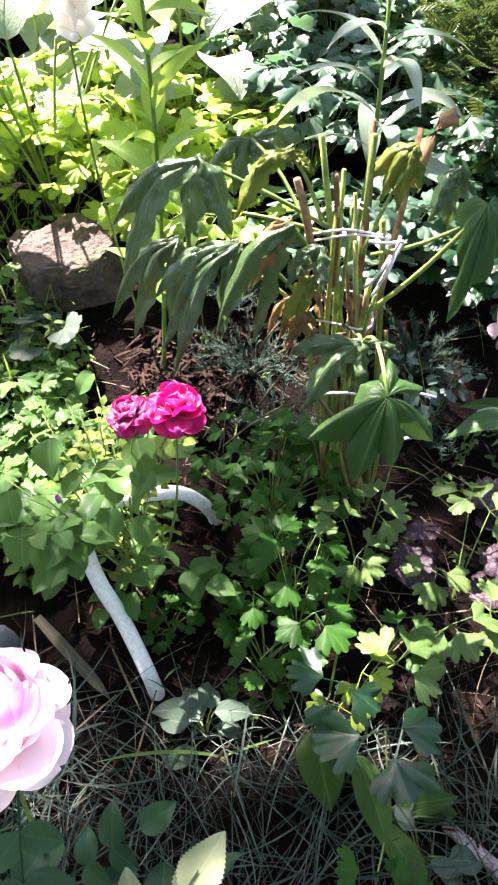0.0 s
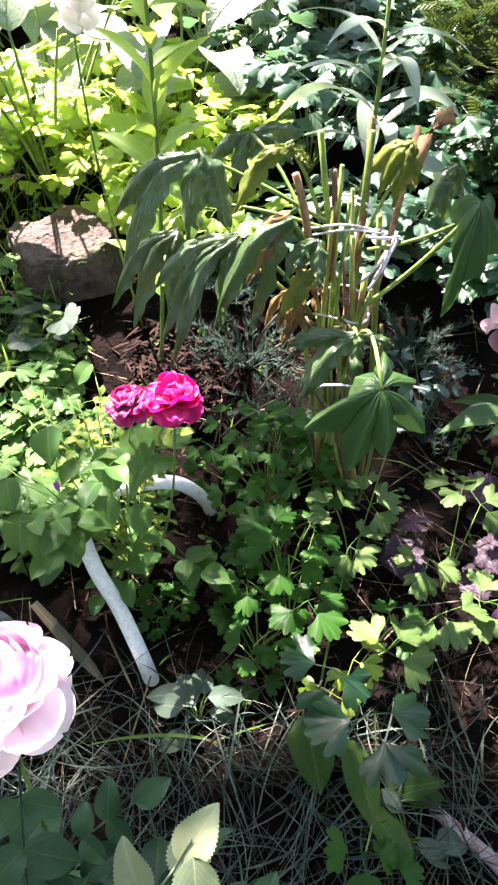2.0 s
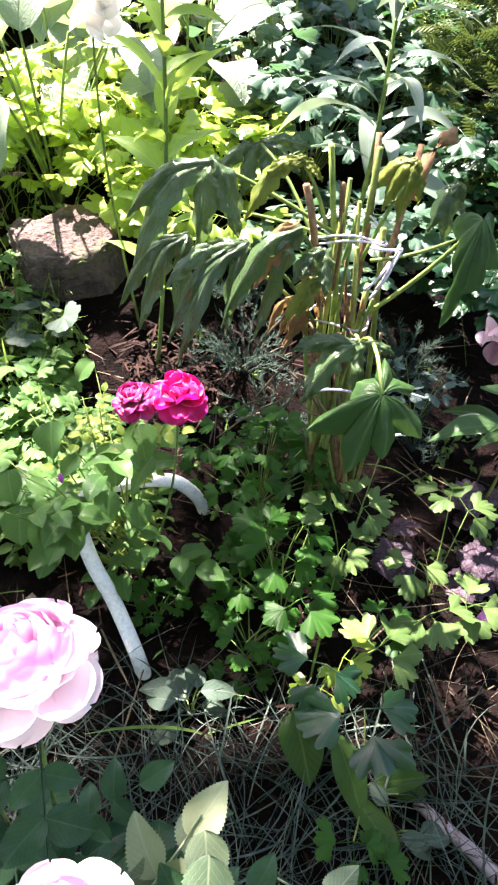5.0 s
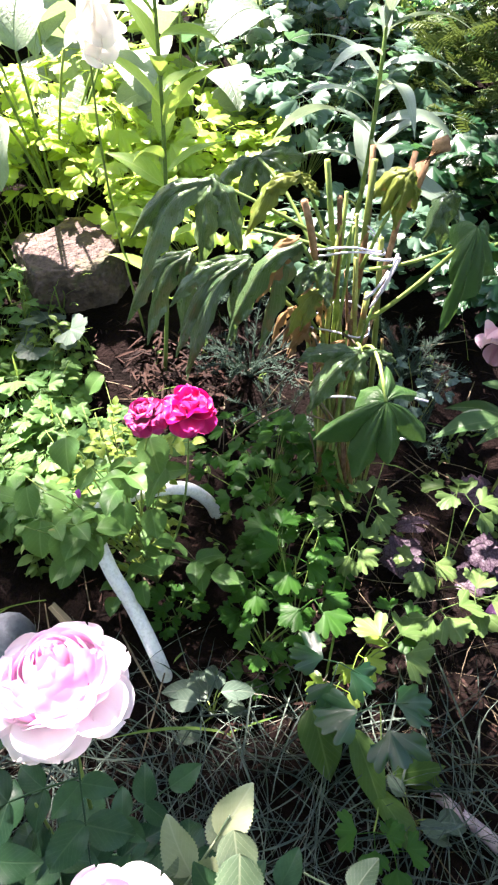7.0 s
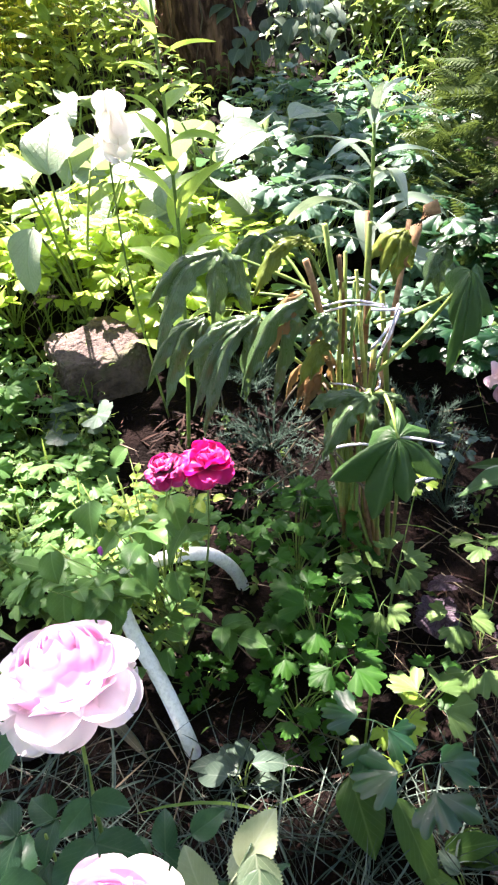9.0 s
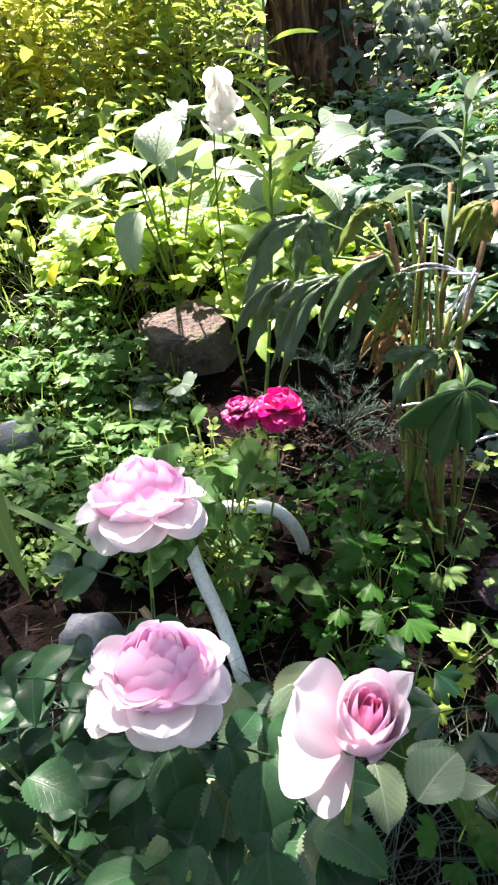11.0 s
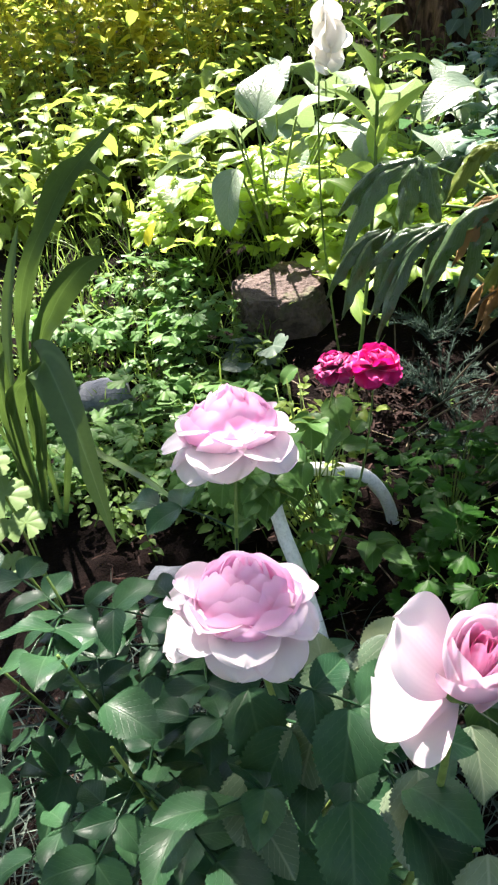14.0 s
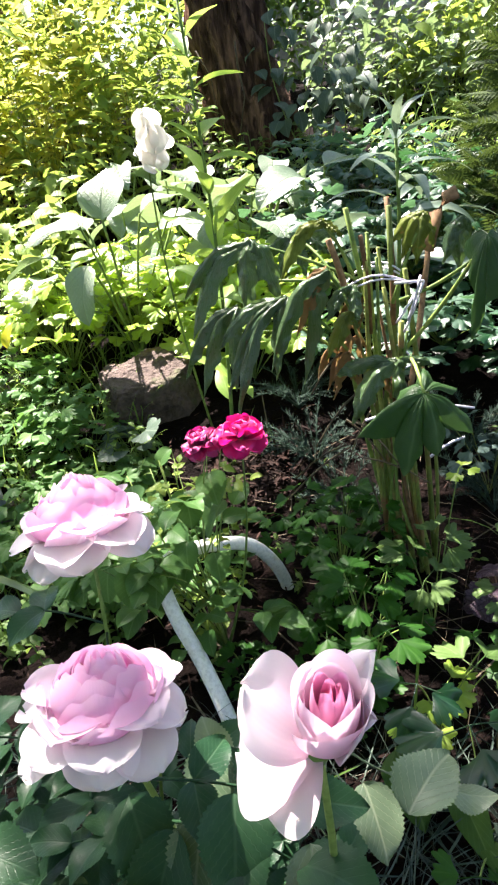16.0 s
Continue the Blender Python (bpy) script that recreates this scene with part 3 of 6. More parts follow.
# ---- white hoop of hose ----
def build_hoop():
    pts = [Vector(p) for p in ((-0.193, 0.405, -0.03), (-0.213, 0.435, 0.03), (-0.254, 0.491, 0.09), (-0.291, 0.528, 0.15), (-0.322, 0.586, 0.183), (-0.31, 0.628, 0.194),
                               (-0.252, 0.661, 0.19), (-0.190, 0.698, 0.16), (-0.158, 0.728, 0.1), (-0.143, 0.756, 0.03), (-0.138, 0.77, -0.03))]
    fine = []
    for i in range(len(pts) - 1):
        a, b, c, d = pts[max(i - 1, 0)], pts[i], pts[i + 1], pts[min(i + 2, len(pts) - 1)]
        for k in range(5):
            t = k / 5
            fine.append(0.5 * ((2 * b) + (c - a) * t + (2 * a - 5 * b + 4 * c - d) * t * t + (3 * b - a - 3 * c + d) * t ** 3))
    fine.append(pts[-1])
    solo("plastic_hoop", Sheet().add(tube(fine, 0.0125, sides=16)).mesh("plastic_hoop", M_PIPE), "bent white plastic hose hoop stuck into the soil", "garden hoop")


build_hoop()

# ---- wilted palmate clump tied with string ----
def lobe_half(t):
    return (0.30 + 0.70 * math.sin(math.pi * min(1.0, t * 0.85 + 0.08)) ** 1.1) * (1 if t < 0.55 else max(0.0, 1 - ((t - 0.55) / 0.45) ** 1.8))


def palmate(parent, p, tips, material, seed=0, label="", name="leaf", width=0.034, fold=-0.8, crumple=1.0):
    """A limp hand-shaped leaf: puckered lobes that leave one centre, arch over and hang to their tips."""
    p = Vector(p)
    r = random.Random(seed)
    sh = Sheet()
    for i, tip in enumerate(tips):
        dx, dy, dz = (0.9 * a for a in tip)
        d = Vector((dx, dy, dz))
        L = d.length
        flat = Vector((dx, dy, 0))
        mid = p + flat * 0.48 + Vector((0, 0, dz * 0.24 + 0.07 * L))
        low = p + flat * 0.82 + Vector((0, 0, dz * 0.64 + 0.03 * L))
        v, f, uv = ribbon([p, mid, low, p + d], 1.02 * width * r.uniform(0.85, 1.2) * min(1.0, L / 0.11), lobe_half, 4, fold * r.uniform(0.7, 1.25), 7, math.degrees(math.atan2(dx, -dy)) * 0.5)
        heart = v[4::9].copy()
        for k in range(len(v)):
            s = 2 * uv[k][0] - 1
            axis = heart[k // 9]
            q = Vector(axis + (v[k] - axis) * (1 + crumple * 0.16 * math.sin(uv[k][1] * 30 + 2.5 * i + (1.5 if s > 0 else 0)) * abs(s)))
            pucker = crumple * noise.noise(q * 95 + Vector((0, seed, i))) * 0.0022 + crumple * math.sin(uv[k][1] * 34 - abs(s) * 7) * 0.0038 * (1 - abs(abs(s) * 2 - 1)) + crumple * noise.noise(q * 42 + Vector((seed, i, 0))) * 0.010 + abs(s) ** 3 * 0.004 * math.sin(uv[k][1] * 22 + i + 2 * s)
            v[k] = tuple(q + Vector((0.35 * pucker, -0.75 * pucker, 0.6 * pucker)))
        sh.add((v, f, uv))
    return put(name, sh.mesh(name, material), parent, None, label)


def build_clump():
    base = Vector((0.115, 0.82, ground_z(0.115, 0.82)))
    c = thing("palmate_clump", base, "wilting clump of dark palmate leaves on string-tied olive stems", "perennial plant")
    # upright stems and cut stubs
    stems = [((0.03, 0.0), (0.036, 0.822, 0.70), 0.008), ((0.0, 0.02), (0.104, 0.85, 0.69), 0.0085), ((-0.03, -0.01), (0.06, 0.80, 0.62), 0.007), ((0.02, -0.03), (0.085, 0.78, 0.58), 0.0065),
             ((-0.01, 0.03), (0.016, 0.79, 0.56), 0.007), ((0.035, 0.02), (0.12, 0.80, 0.60), 0.0075), ((-0.04, 0.0), (0.045, 0.76, 0.46), 0.006), ((0.01, -0.02), (0.10, 0.74, 0.44), 0.006),
             ((-0.02, 0.01), (0.066, 0.815, 0.66), 0.0055), ((0.015, 0.0), (0.080, 0.79, 0.64), 0.005), ((0.0, -0.01), (0.11, 0.785, 0.52), 0.0085)]
    for i, ((dx, dy), top, r) in enumerate(stems):
        put("stem", Sheet().add(tube(arc(base + Vector((dx * 1.3, dy * 1.3, -0.02)), top, U(-0.014, 0.014), 8, (1, 0.3, 0)), r * 0.72, r * 0.55, 8)).mesh("stem", M_STEMR if i % 4 else M_STEMG), c)
    for i in range(12):
        foot = base + Vector((U(-0.055, 0.06), U(-0.05, 0.04), -0.02))
        top = Vector((U(0.02, 0.14), U(0.74, 0.83), U(0.40, 0.63)))
        put("stem", Sheet().add(tube(arc(foot, top, U(-0.02, 0.02), 7, (1, 0.3, 0)), U(0.003, 0.005), 0.0025, 6)).mesh("stem", (M_STEMR, M_STEMG, M_TWIG)[i % 3]), c)
    for p, q, r in (((0.10, 0.83, 0.50), (0.103, 0.875, 0.70), 0.007), ((0.03, 0.79, 0.54), (0.006, 0.775, 0.665), 0.008), ((0.11, 0.83, 0.30), (0.190, 1.0, 0.645), 0.008), ((0.06, 0.8, 0.5), (0.055, 0.80, 0.66), 0.006)):
        put("stub", Sheet().add(tube(arc(p, q, 0.004, 4, (1, 0, 0)), r * 0.75, r * 0.62, 7)).mesh("stub", M_TWIG), c, None, "dry brown cut stalk")
    put("stub", Sheet().add(tube([(0.17, 0.90, 0.60), (0.187, 0.92, 0.655), (0.205, 0.93, 0.678), (0.222, 0.93, 0.684)], 0.009, 0.012, 10)).mesh("stub", M_TWIG), c, None, "hooked dark brown stub")
    # string round the stems
    for z, rx in ((0.585, 0.055), (0.592, 0.05), (0.45, 0.05)):
        loop = [(0.075 + rx * math.cos(a), 0.81 + 0.045 * math.sin(a), z + 0.012 * math.sin(a * 2 + z * 40)) for a in [i * math.pi / 9 for i in range(19)]]
        put("string", Sheet().add(tube(loop, 0.0016, sides=5)).mesh("string", M_TIE), c, None, "pale lilac string")
    for p, q in (((0.10, 0.765, 0.588), (0.145, 0.77, 0.585)), ((0.14, 0.765, 0.595), (0.118, 0.755, 0.53)), ((0.145, 0.77, 0.585), (0.112, 0.76, 0.51)), ((0.13, 0.76, 0.57), (0.10, 0.75, 0.53))):
        put("string", Sheet().add(tube(arc(p, q, 0.01, 5, (0, -1, 0.3)), 0.0022, sides=5)).mesh("string", M_TIE), c, None, "loose end of pale lilac string")
    # leaf stalks
    def stalk(p, q, sag, r=0.0032):
        put("petiole", Sheet().add(tube(arc(p, q, sag, 7), r, r * 0.8, 6)).mesh("petiole", M_STEMG), c)
    stalk((0.05, 0.80, 0.59), (-0.118, 0.83, 0.665), 0.004)
    stalk((0.05, 0.80, 0.58), (-0.09, 0.83, 0.60), 0.004)
    stalk((0.05, 0.83, 0.5), (-0.06, 0.98, 0.64), 0.03)
    stalk((0.03, 0.80, 0.45), (-0.165, 0.81, 0.55), 0.03)
    stalk((0.04, 0.78, 0.45), (-0.066, 0.76, 0.58), 0.02)
    stalk((0.04, 0.78, 0.52), (0.0, 0.725, 0.627), 0.015)
    stalk((0.10, 0.76, 0.42), (0.119, 0.583, 0.482), 0.05)
    stalk((0.09, 0.76, 0.40), (0.092, 0.66, 0.50), 0.03)
    stalk((0.11, 0.78, 0.47), (0.232, 0.735, 0.648), -0.01, 0.0036)
    stalk((0.11, 0.80, 0.55), (0.215, 0.76, 0.61), -0.006)
    stalk((0.10, 0.82, 0.54), (0.155, 0.85, 0.655), 0.01)
    stalk((0.04, 0.80, 0.60), (0.0, 0.80, 0.683), 0.01)
    # leaves
    palmate(c, (-0.12, 0.828, 0.670), ((-0.135, -0.03, -0.085), (-0.125, -0.06, -0.155), (-0.02, -0.05, -0.135), (0.045, -0.04, -0.105), (0.02, 0.05, -0.06)), M_PALM, 1)
    palmate(c, (-0.06, 0.985, 0.640), ((-0.075, -0.03, -0.05), (-0.03, -0.05, -0.075), (0.02, -0.05, -0.075), (0.07, -0.03, -0.04), (0.09, 0.02, -0.01)), M_PALM, 11, width=0.031)
    palmate(c, (-0.155, 0.81, 0.570), ((-0.12, -0.03, -0.125), (-0.085, -0.05, -0.155), (-0.02, -0.05, -0.15)), M_PALM, 21, width=0.031)
    palmate(c, (-0.066, 0.76, 0.590), ((-0.13, -0.03, -0.075), (-0.125, -0.05, -0.16), (-0.105, -0.08, -0.185), (-0.03, -0.06, -0.13)), M_PALM, 31, width=0.028)
    palmate(c, (0.002, 0.725, 0.630), ((-0.110, -0.04, -0.150), (-0.06, 0.01, -0.20)), M_PALM, 41, width=0.03, fold=-1.1)
    palmate(c, (0.0, 0.735, 0.632), ((-0.05, -0.02, -0.06), (-0.06, 0.0, -0.11)), M_PALMB, 45, "browned wilted leaf", width=0.036)
    palmate(c, (0.035, 0.725, 0.605), ((-0.03, -0.04, -0.03), (-0.045, -0.03, -0.05), (0.005, -0.05, -0.05)), M_PALM, 47, width=0.036)
    palmate(c, (0.035, 0.705, 0.572), ((-0.05, -0.01, -0.078), (-0.03, -0.02, -0.06)), M_PALMY, 49, "leaf with an orange withered tip", width=0.036)
    leaf = star(((0.045, 0.035, -0.012), (0.008, 0.06, 0.012), (-0.03, 0.03, -0.008), (-0.095, -0.033, -0.042), (-0.036, -0.05, -0.100), (0.010, -0.045, -0.075), (0.062, -0.014, -0.060)), 0.66, 0.16, 0.035, 0.09, seed=51)
    put("leaf", Sheet().add(leaf, Matrix.Translation((0.119, 0.583, 0.482))).mesh("leaf", M_PALMSTAR), c)
    palmate(c, (0.092, 0.66, 0.504), ((-0.10, -0.01, -0.012), (-0.08, -0.05, -0.085), (0.0, -0.05, -0.075), (0.055, -0.01, -0.012)), M_PALM, 61, width=0.028)
    leaf = star(((0.03, 0.035, -0.03), (0.034, -0.012, -0.062), (0.010, -0.03, -0.085), (-0.024, -0.03, -0.145), (-0.026, -0.01, -0.065), (-0.026, 0.03, -0.03)), 0.84, 0.18, 0.02, 0.08, seed=71)
    put("leaf", Sheet().add(leaf, Matrix.Translation((0.230, 0.735, 0.650))).mesh("leaf", M_PALMSTAR), c)
    palmate(c, (0.16, 0.86, 0.672), ((-0.02, -0.03, -0.085), (-0.045, -0.02, -0.075), (-0.06, 0.0, -0.05), (0.012, -0.02, -0.06)), M_PALMY, 81, width=0.034)
    palmate(c, (0.205, 0.80, 0.668), ((-0.005, -0.02, -0.09), (-0.03, -0.02, -0.07), (0.03, 0.02, -0.07)), M_PALM, 88, width=0.031)
    palmate(c, (0.0, 0.80, 0.690), ((-0.08, -0.03, -0.085), (-0.055, -0.02, -0.03), (0.02, -0.02, -0.02), (0.03, 0.0, -0.035)), M_PALMY, 91, width=0.032)
    for i in range(12):
        q = Vector((U(0.0, 0.08), U(0.74, 0.80), U(0.42, 0.58)))
        palmate(c, q, [(U(-0.05, 0.03), U(-0.03, 0.02), U(-0.09, -0.04)) for _ in range(2)], M_PALMB, 100 + i, "shrivelled brown leaf", "withered_leaf", 0.018, -1.3)
    for i in range(14):
        p = Vector((U(0.0, 0.09), U(0.71, 0.80), U(0.25, 0.5)))
        put("dry_stalk", Sheet().add(tube(arc(p, p + Vector((U(-0.13, 0.13), U(-0.05, 0.03), U(-0.12, 0.02))), 0.01, 3), 0.0022, 0.0014, 5)).mesh("dry_stalk", M_STRAW), c)
    for p, q in (((0.10, 0.68, 0.42), (0.20, 0.66, 0.415)), ((0.04, 0.68, 0.40), (0.10, 0.67, 0.41)), ((0.13, 0.62, 0.36), (0.175, 0.60, 0.40))):
        put("dry_stalk", Sheet().add(tube(arc(p, q, 0.004, 3), 0.0024, 0.0018, 5)).mesh("dry_stalk", M_TIE), c, None, "thin pale lilac dry stalk")


build_clump()


# ---- rose bushes ----
def rose_leaflet(seed, L=0.042, W=0.030):
    return blade(L, W, ovate, 36, 4, 0.24, U(5, 15), U(-55, -15), teeth=18, tooth=0.10, ruffle=0.055, twist=U(-18, 18), seed=seed)


def rose_leaf_mesh(name, material, seed, n=5, L=0.042):
    """A whole rose leaf: a thin stalk with opposite toothed leaflets and one at the tip."""
    sh = Sheet()
    rach = [Vector((0, t * 0.095, 0.012 * math.sin(2.2 * t) - 0.012 * t * t)) for t in [i / 6 for i in range(7)]]
    sh.add(tube(rach, 0.0012, 0.0008, 5))
    spots = [(6, 0, 1.1)] + [(k, s, q) for k, q in ((4, 1.0), (2, 0.85))[: (n - 1) // 2] for s in (-1, 1)]
    for i, (k, side, q) in enumerate(spots):
        ang = 0 if not side else side * U(50, 70)
        m = Matrix.Translation(rach[k]) @ Matrix.Rotation(radians(-ang), 4, "Z") @ Matrix.Rotation(radians(U(-14, 14)), 4, "Y") @ Matrix.Scale(q * U(0.9, 1.08), 4)
        sh.add(rose_leaflet(seed * 10 + i, L, L * 0.68), m)
    return sh.mesh(name, material)


ROSE_LEAVES = [rose_leaf_mesh("rose_leaf", M_ROSELEAF, s, 5, 0.042) for s in range(4)] + [rose_leaf_mesh("rose_leaf", M_ROSELEAF, 9, 3, 0.046)]
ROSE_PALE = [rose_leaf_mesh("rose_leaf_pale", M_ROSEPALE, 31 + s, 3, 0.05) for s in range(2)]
SHRUB_LEAVES = [rose_leaf_mesh("shrub_rose_leaf", M_REDROSELEAF, 50 + s, (5, 3, 3)[s], 0.050) for s in range(3)]


def petal(R, width, cup, lean, tip, seed, n=12, m=6, notch=0.02, wavy=0.05):
    """A rounded petal from the flower's centre outwards: it rises by lean, is cupped and rolls back at the tip."""
    r = random.Random(seed)
    ph, ph2 = r.uniform(0, 6), r.uniform(0, 6)
    v, uv = [], []
    y = z = last = 0.0
    for i in range(n + 1):
        t = 1 - (1 - i / n) ** 1.35
        a = radians(lean + (tip - lean) * t ** 1.6)
        y += R * (t - last) * math.cos(a)
        z += R * (t - last) * math.sin(a)
        last = t
        w = width / 2 * (0.24 + 0.76 * math.sin(math.pi * 0.5 * min(1, t / 0.62)) ** 0.9) * (1 if t < 0.62 else max(0.006, 1 - ((t - 0.62) / 0.38) ** 2.5) ** 0.5)
        for j in range(-m, m + 1):
            s = j / m
            up = cup * w * s * s + wavy * R * t * t * (math.sin(3.6 * s + ph) * (0.4 + s * s) + 0.35 * math.sin(8.5 * s + ph2))
            yy = y - R * t ** 5 * (notch * math.exp(-16 * (s - 0.3 * math.sin(ph)) ** 2) + 0.007 * math.sin(7 * s + 2 * ph))
            v.append((w * s * (1 - 0.10 * cup * s * s), yy - up * math.sin(a), z + up * math.cos(a)))
            uv.append((0.5 + 0.5 * s, t))
    return np.array(v), grid_faces(n + 1, 2 * m + 1), np.array(uv)


def shell_petal(R, H, top, span, curl, seed, n=10, m=7):
    """A petal of the flower's cup: a piece of an egg-shaped shell, from below up to the latitude top, with a wavy rim curled out."""
    r = random.Random(seed)
    ph, ph2, skew = r.uniform(0, 6), r.uniform(0, 6), r.uniform(-0.25, 0.25)
    v, uv = [], []
    for i in range(n + 1):
        t = i / n
        for j in range(-m, m + 1):
            s = j / m
            crest = top - 26 * (s - skew) ** 2 - 14 * abs(s) ** 4 + 4 * math.sin(4 * s + ph) + 2.5 * math.sin(9 * s + ph2)
            lat = radians(-78 + (crest + 78) * t)
            q = R * math.cos(lat) * (1 + curl * t ** 5 + 0.03 * s + 0.06 * t ** 3 * math.sin(3.3 * s + ph2))
            a = radians(span) / 2 * s
            v.append((q * math.sin(a), q * math.cos(a), H * math.sin(lat)))
            uv.append((0.5 + 0.5 * s, t))
    return np.array(v), grid_faces(n + 1, 2 * m + 1), np.array(uv)


def rosette(parent, p, R, rings, tilt=(0, 0), seed=0, name="blossom", single=False, wavy=0.05):
    """A full rose: rings of petals as (count, length, width, lean, tip, cup, lift, material), each petal a piece of the blossom."""
    r = random.Random(seed)
    frame_m = Matrix.Translation(p) @ Matrix.Rotation(radians(tilt[0]), 4, "X") @ Matrix.Rotation(radians(tilt[1]), 4, "Y")
    calyx = Sheet().add(tube([(0, 0, -0.012), (0, 0, -0.004), (0, 0, 0.004)], 0.004, 0.009, 8))
    b = put(name, calyx.mesh("calyx", M_STEMG), parent, frame_m)
    for k, (count, L, W, lean, tip, cup, lift, mat) in enumerate(rings):
        off = r.uniform(0, 360)
        if single:
            off, count = -count, 1
        for i in range(count):
            sh = Sheet().add(petal(L * R * r.uniform(0.92, 1.08), W * R * r.uniform(0.9, 1.1), cup, lean + r.uniform(-6, 6), tip + r.uniform(-9, 9), seed * 100 + k * 20 + i, wavy=wavy))
            ob = new("petal", sh.mesh("petal", mat))
            ob.parent = b
            ob.matrix_basis = Matrix.Rotation(radians(off + 360 * i / count + (0 if single else r.uniform(-9, 9))), 4, "Z") @ Matrix.Translation((0, 0.04 * R, lift * R))
    return b


# the frill: rings of (count, length, width, lean, tip, cup, lift, material); the cup: rings of (count, radius, height, latitude of the rim, span, curl, material)
FRILL = [(7, 1.46, 1.22, -6, -42, 0.12, -0.30, M_PINKPALE), (6, 1.40, 1.20, 2, -24, 0.18, -0.27, M_PINKPALE), (5, 1.20, 1.12, 16, 0, 0.25, -0.24, M_PINKOUT)]
CUP = [(6, 1.0, 0.72, 4, 84, 0.06, M_PINKOUT), (6, 0.94, 0.78, 20, 84, 0.03, M_PINK), (6, 0.85, 0.84, 32, 84, 0.02, M_PINK), (6, 0.74, 0.88, 42, 86, 0.03, M_PINK), (6, 0.62, 0.92, 50, 90, 0.05, M_PINK),
       (5, 0.50, 0.95, 56, 100, 0.06, M_PINK), (5, 0.38, 0.97, 60, 105, 0.08, M_PINK), (4, 0.26, 0.98, 64, 130, 0.10, M_PINK), (3, 0.14, 0.98, 66, 150, 0.12, M_PINK)]
# outer petals of the half-open rose: (turn, length, width, lean, tip, cup, lift, material)
HALF = [(-78, 1.5, 1.6, 56, 36, 0.02, 0.06, M_PINKPALE), (-88, 1.38, 1.9, 4, -36, 0.0, -0.06, M_PINKPALE), (-118, 1.12, 1.7, -2, -38, 0.0, -0.08, M_PINKPALE), (58, 1.75, 0.55, 50, 66, 0.6, 0.05, M_PINKPALE), (100, 1.35, 0.7, 48, 60, 0.5, 0.0, M_PINKOUT)]
# its bud: (turn, radius, height, span, flare, material)
BUD = [(165, 1.05, 1.00, 170, 0.04, M_PINKOUT), (95, 1.08, 1.22, 140, 0.14, M_PINKPALE), (-70, 1.0, 1.30, 190, 0.0, M_PINKOUT), (15, 0.98, 1.42, 190, -0.04, M_PINKOUT), (135, 0.92, 1.26, 160, -0.02, M_PINKOUT),
       (-125, 0.86, 1.26, 170, -0.10, M_PINKOUT), (0, 0.80, 1.40, 200, -0.18, M_PINKOUT), (80, 0.74, 1.36, 190, -0.2, M_PINK), (-60, 0.58, 1.36, 220, -0.3, M_PINKHEART), (100, 0.54, 1.32, 200, -0.35, M_PINKHEART), (180, 0.52, 1.22, 200, -0.35, M_PINKHEART),
       (20, 0.38, 1.36, 240, -0.45, M_PINKHEART), (200, 0.36, 1.30, 230, -0.45, M_PINKHEART), (90, 0.2, 1.34, 260, -0.5, M_PINKHEART)]


def full_rose(parent, p, R, tilt, seed):
    """A full-blown rose: a mound of wrapped petals over a spreading frill, each petal a piece of the blossom."""
    b = rosette(parent, p, R, FRILL, tilt, seed)
    r = random.Random(seed * 31)
    for k, (count, q, h, top, span, curl, mat) in enumerate(CUP):
        off = r.uniform(0, 360)
        for i in range(count):
            me = Sheet().add(shell_petal(R * q * r.uniform(0.94, 1.05), 0.84 * R * h * r.uniform(0.93, 1.07), top + r.uniform(-8, 8), span * r.uniform(0.9, 1.1), curl * r.uniform(0.4, 1.5), seed * 300 + k * 20 + i)).mesh("petal", mat)
            ob = new("petal", me)
            ob.parent = b
            ob.matrix_basis = Matrix.Rotation(radians(off + 360 * i / count + r.uniform(-10, 10)), 4, "Z") @ Matrix.Translation((0, r.uniform(-0.02, 0.02) * R, 0))
    return b


def wrap_petal(R, H, span, flare, seed, n=10, m=10):
    """A petal wrapped round the bud's axis, middle towards +y, its rim rounded and rolled out by flare."""
    ph = random.Random(seed).uniform(0, 6)
    v, uv = [], []
    for i in range(n + 1):
        t = i / n
        for j in range(-m, m + 1):
            s = j / m
            r = R * (0.25 + 0.75 * math.sin(math.pi * 0.5 * min(1, t * 1.3)) ** 0.8) * (1 + flare * t ** 4 + 0.05 * s + 0.03 * math.sin(5 * s + ph) * t)
            a = radians(span) / 2 * s
            v.append((r * math.sin(a), r * math.cos(a), H * t * (1 - 0.45 * abs(s) ** 2.2) + 0.02 * H * math.sin(4 * s + ph) * t ** 3))
            uv.append((0.5 + 0.5 * s, t))
    return np.array(v), grid_faces(n + 1, 2 * m + 1), np.array(uv)


REDFULL = [(6, 1.05, 1.05, 0, -30, 0.3, 0.0, M_RED), (6, 0.98, 0.98, 22, 0, 0.4, 0.05, M_RED), (6, 0.86, 0.85, 45, 35, 0.6, 0.06, M_RED), (5, 0.72, 0.7, 62, 75, 0.8, 0.06, M_RED), (4, 0.6, 0.5, 78, 100, 0.9, 0.06, M_RED)]
REDFADE = [(c, L * 0.95, W, ln + 10, tp + 5, cp, lf, M_REDOLD) for c, L, W, ln, tp, cp, lf, _ in REDFULL]


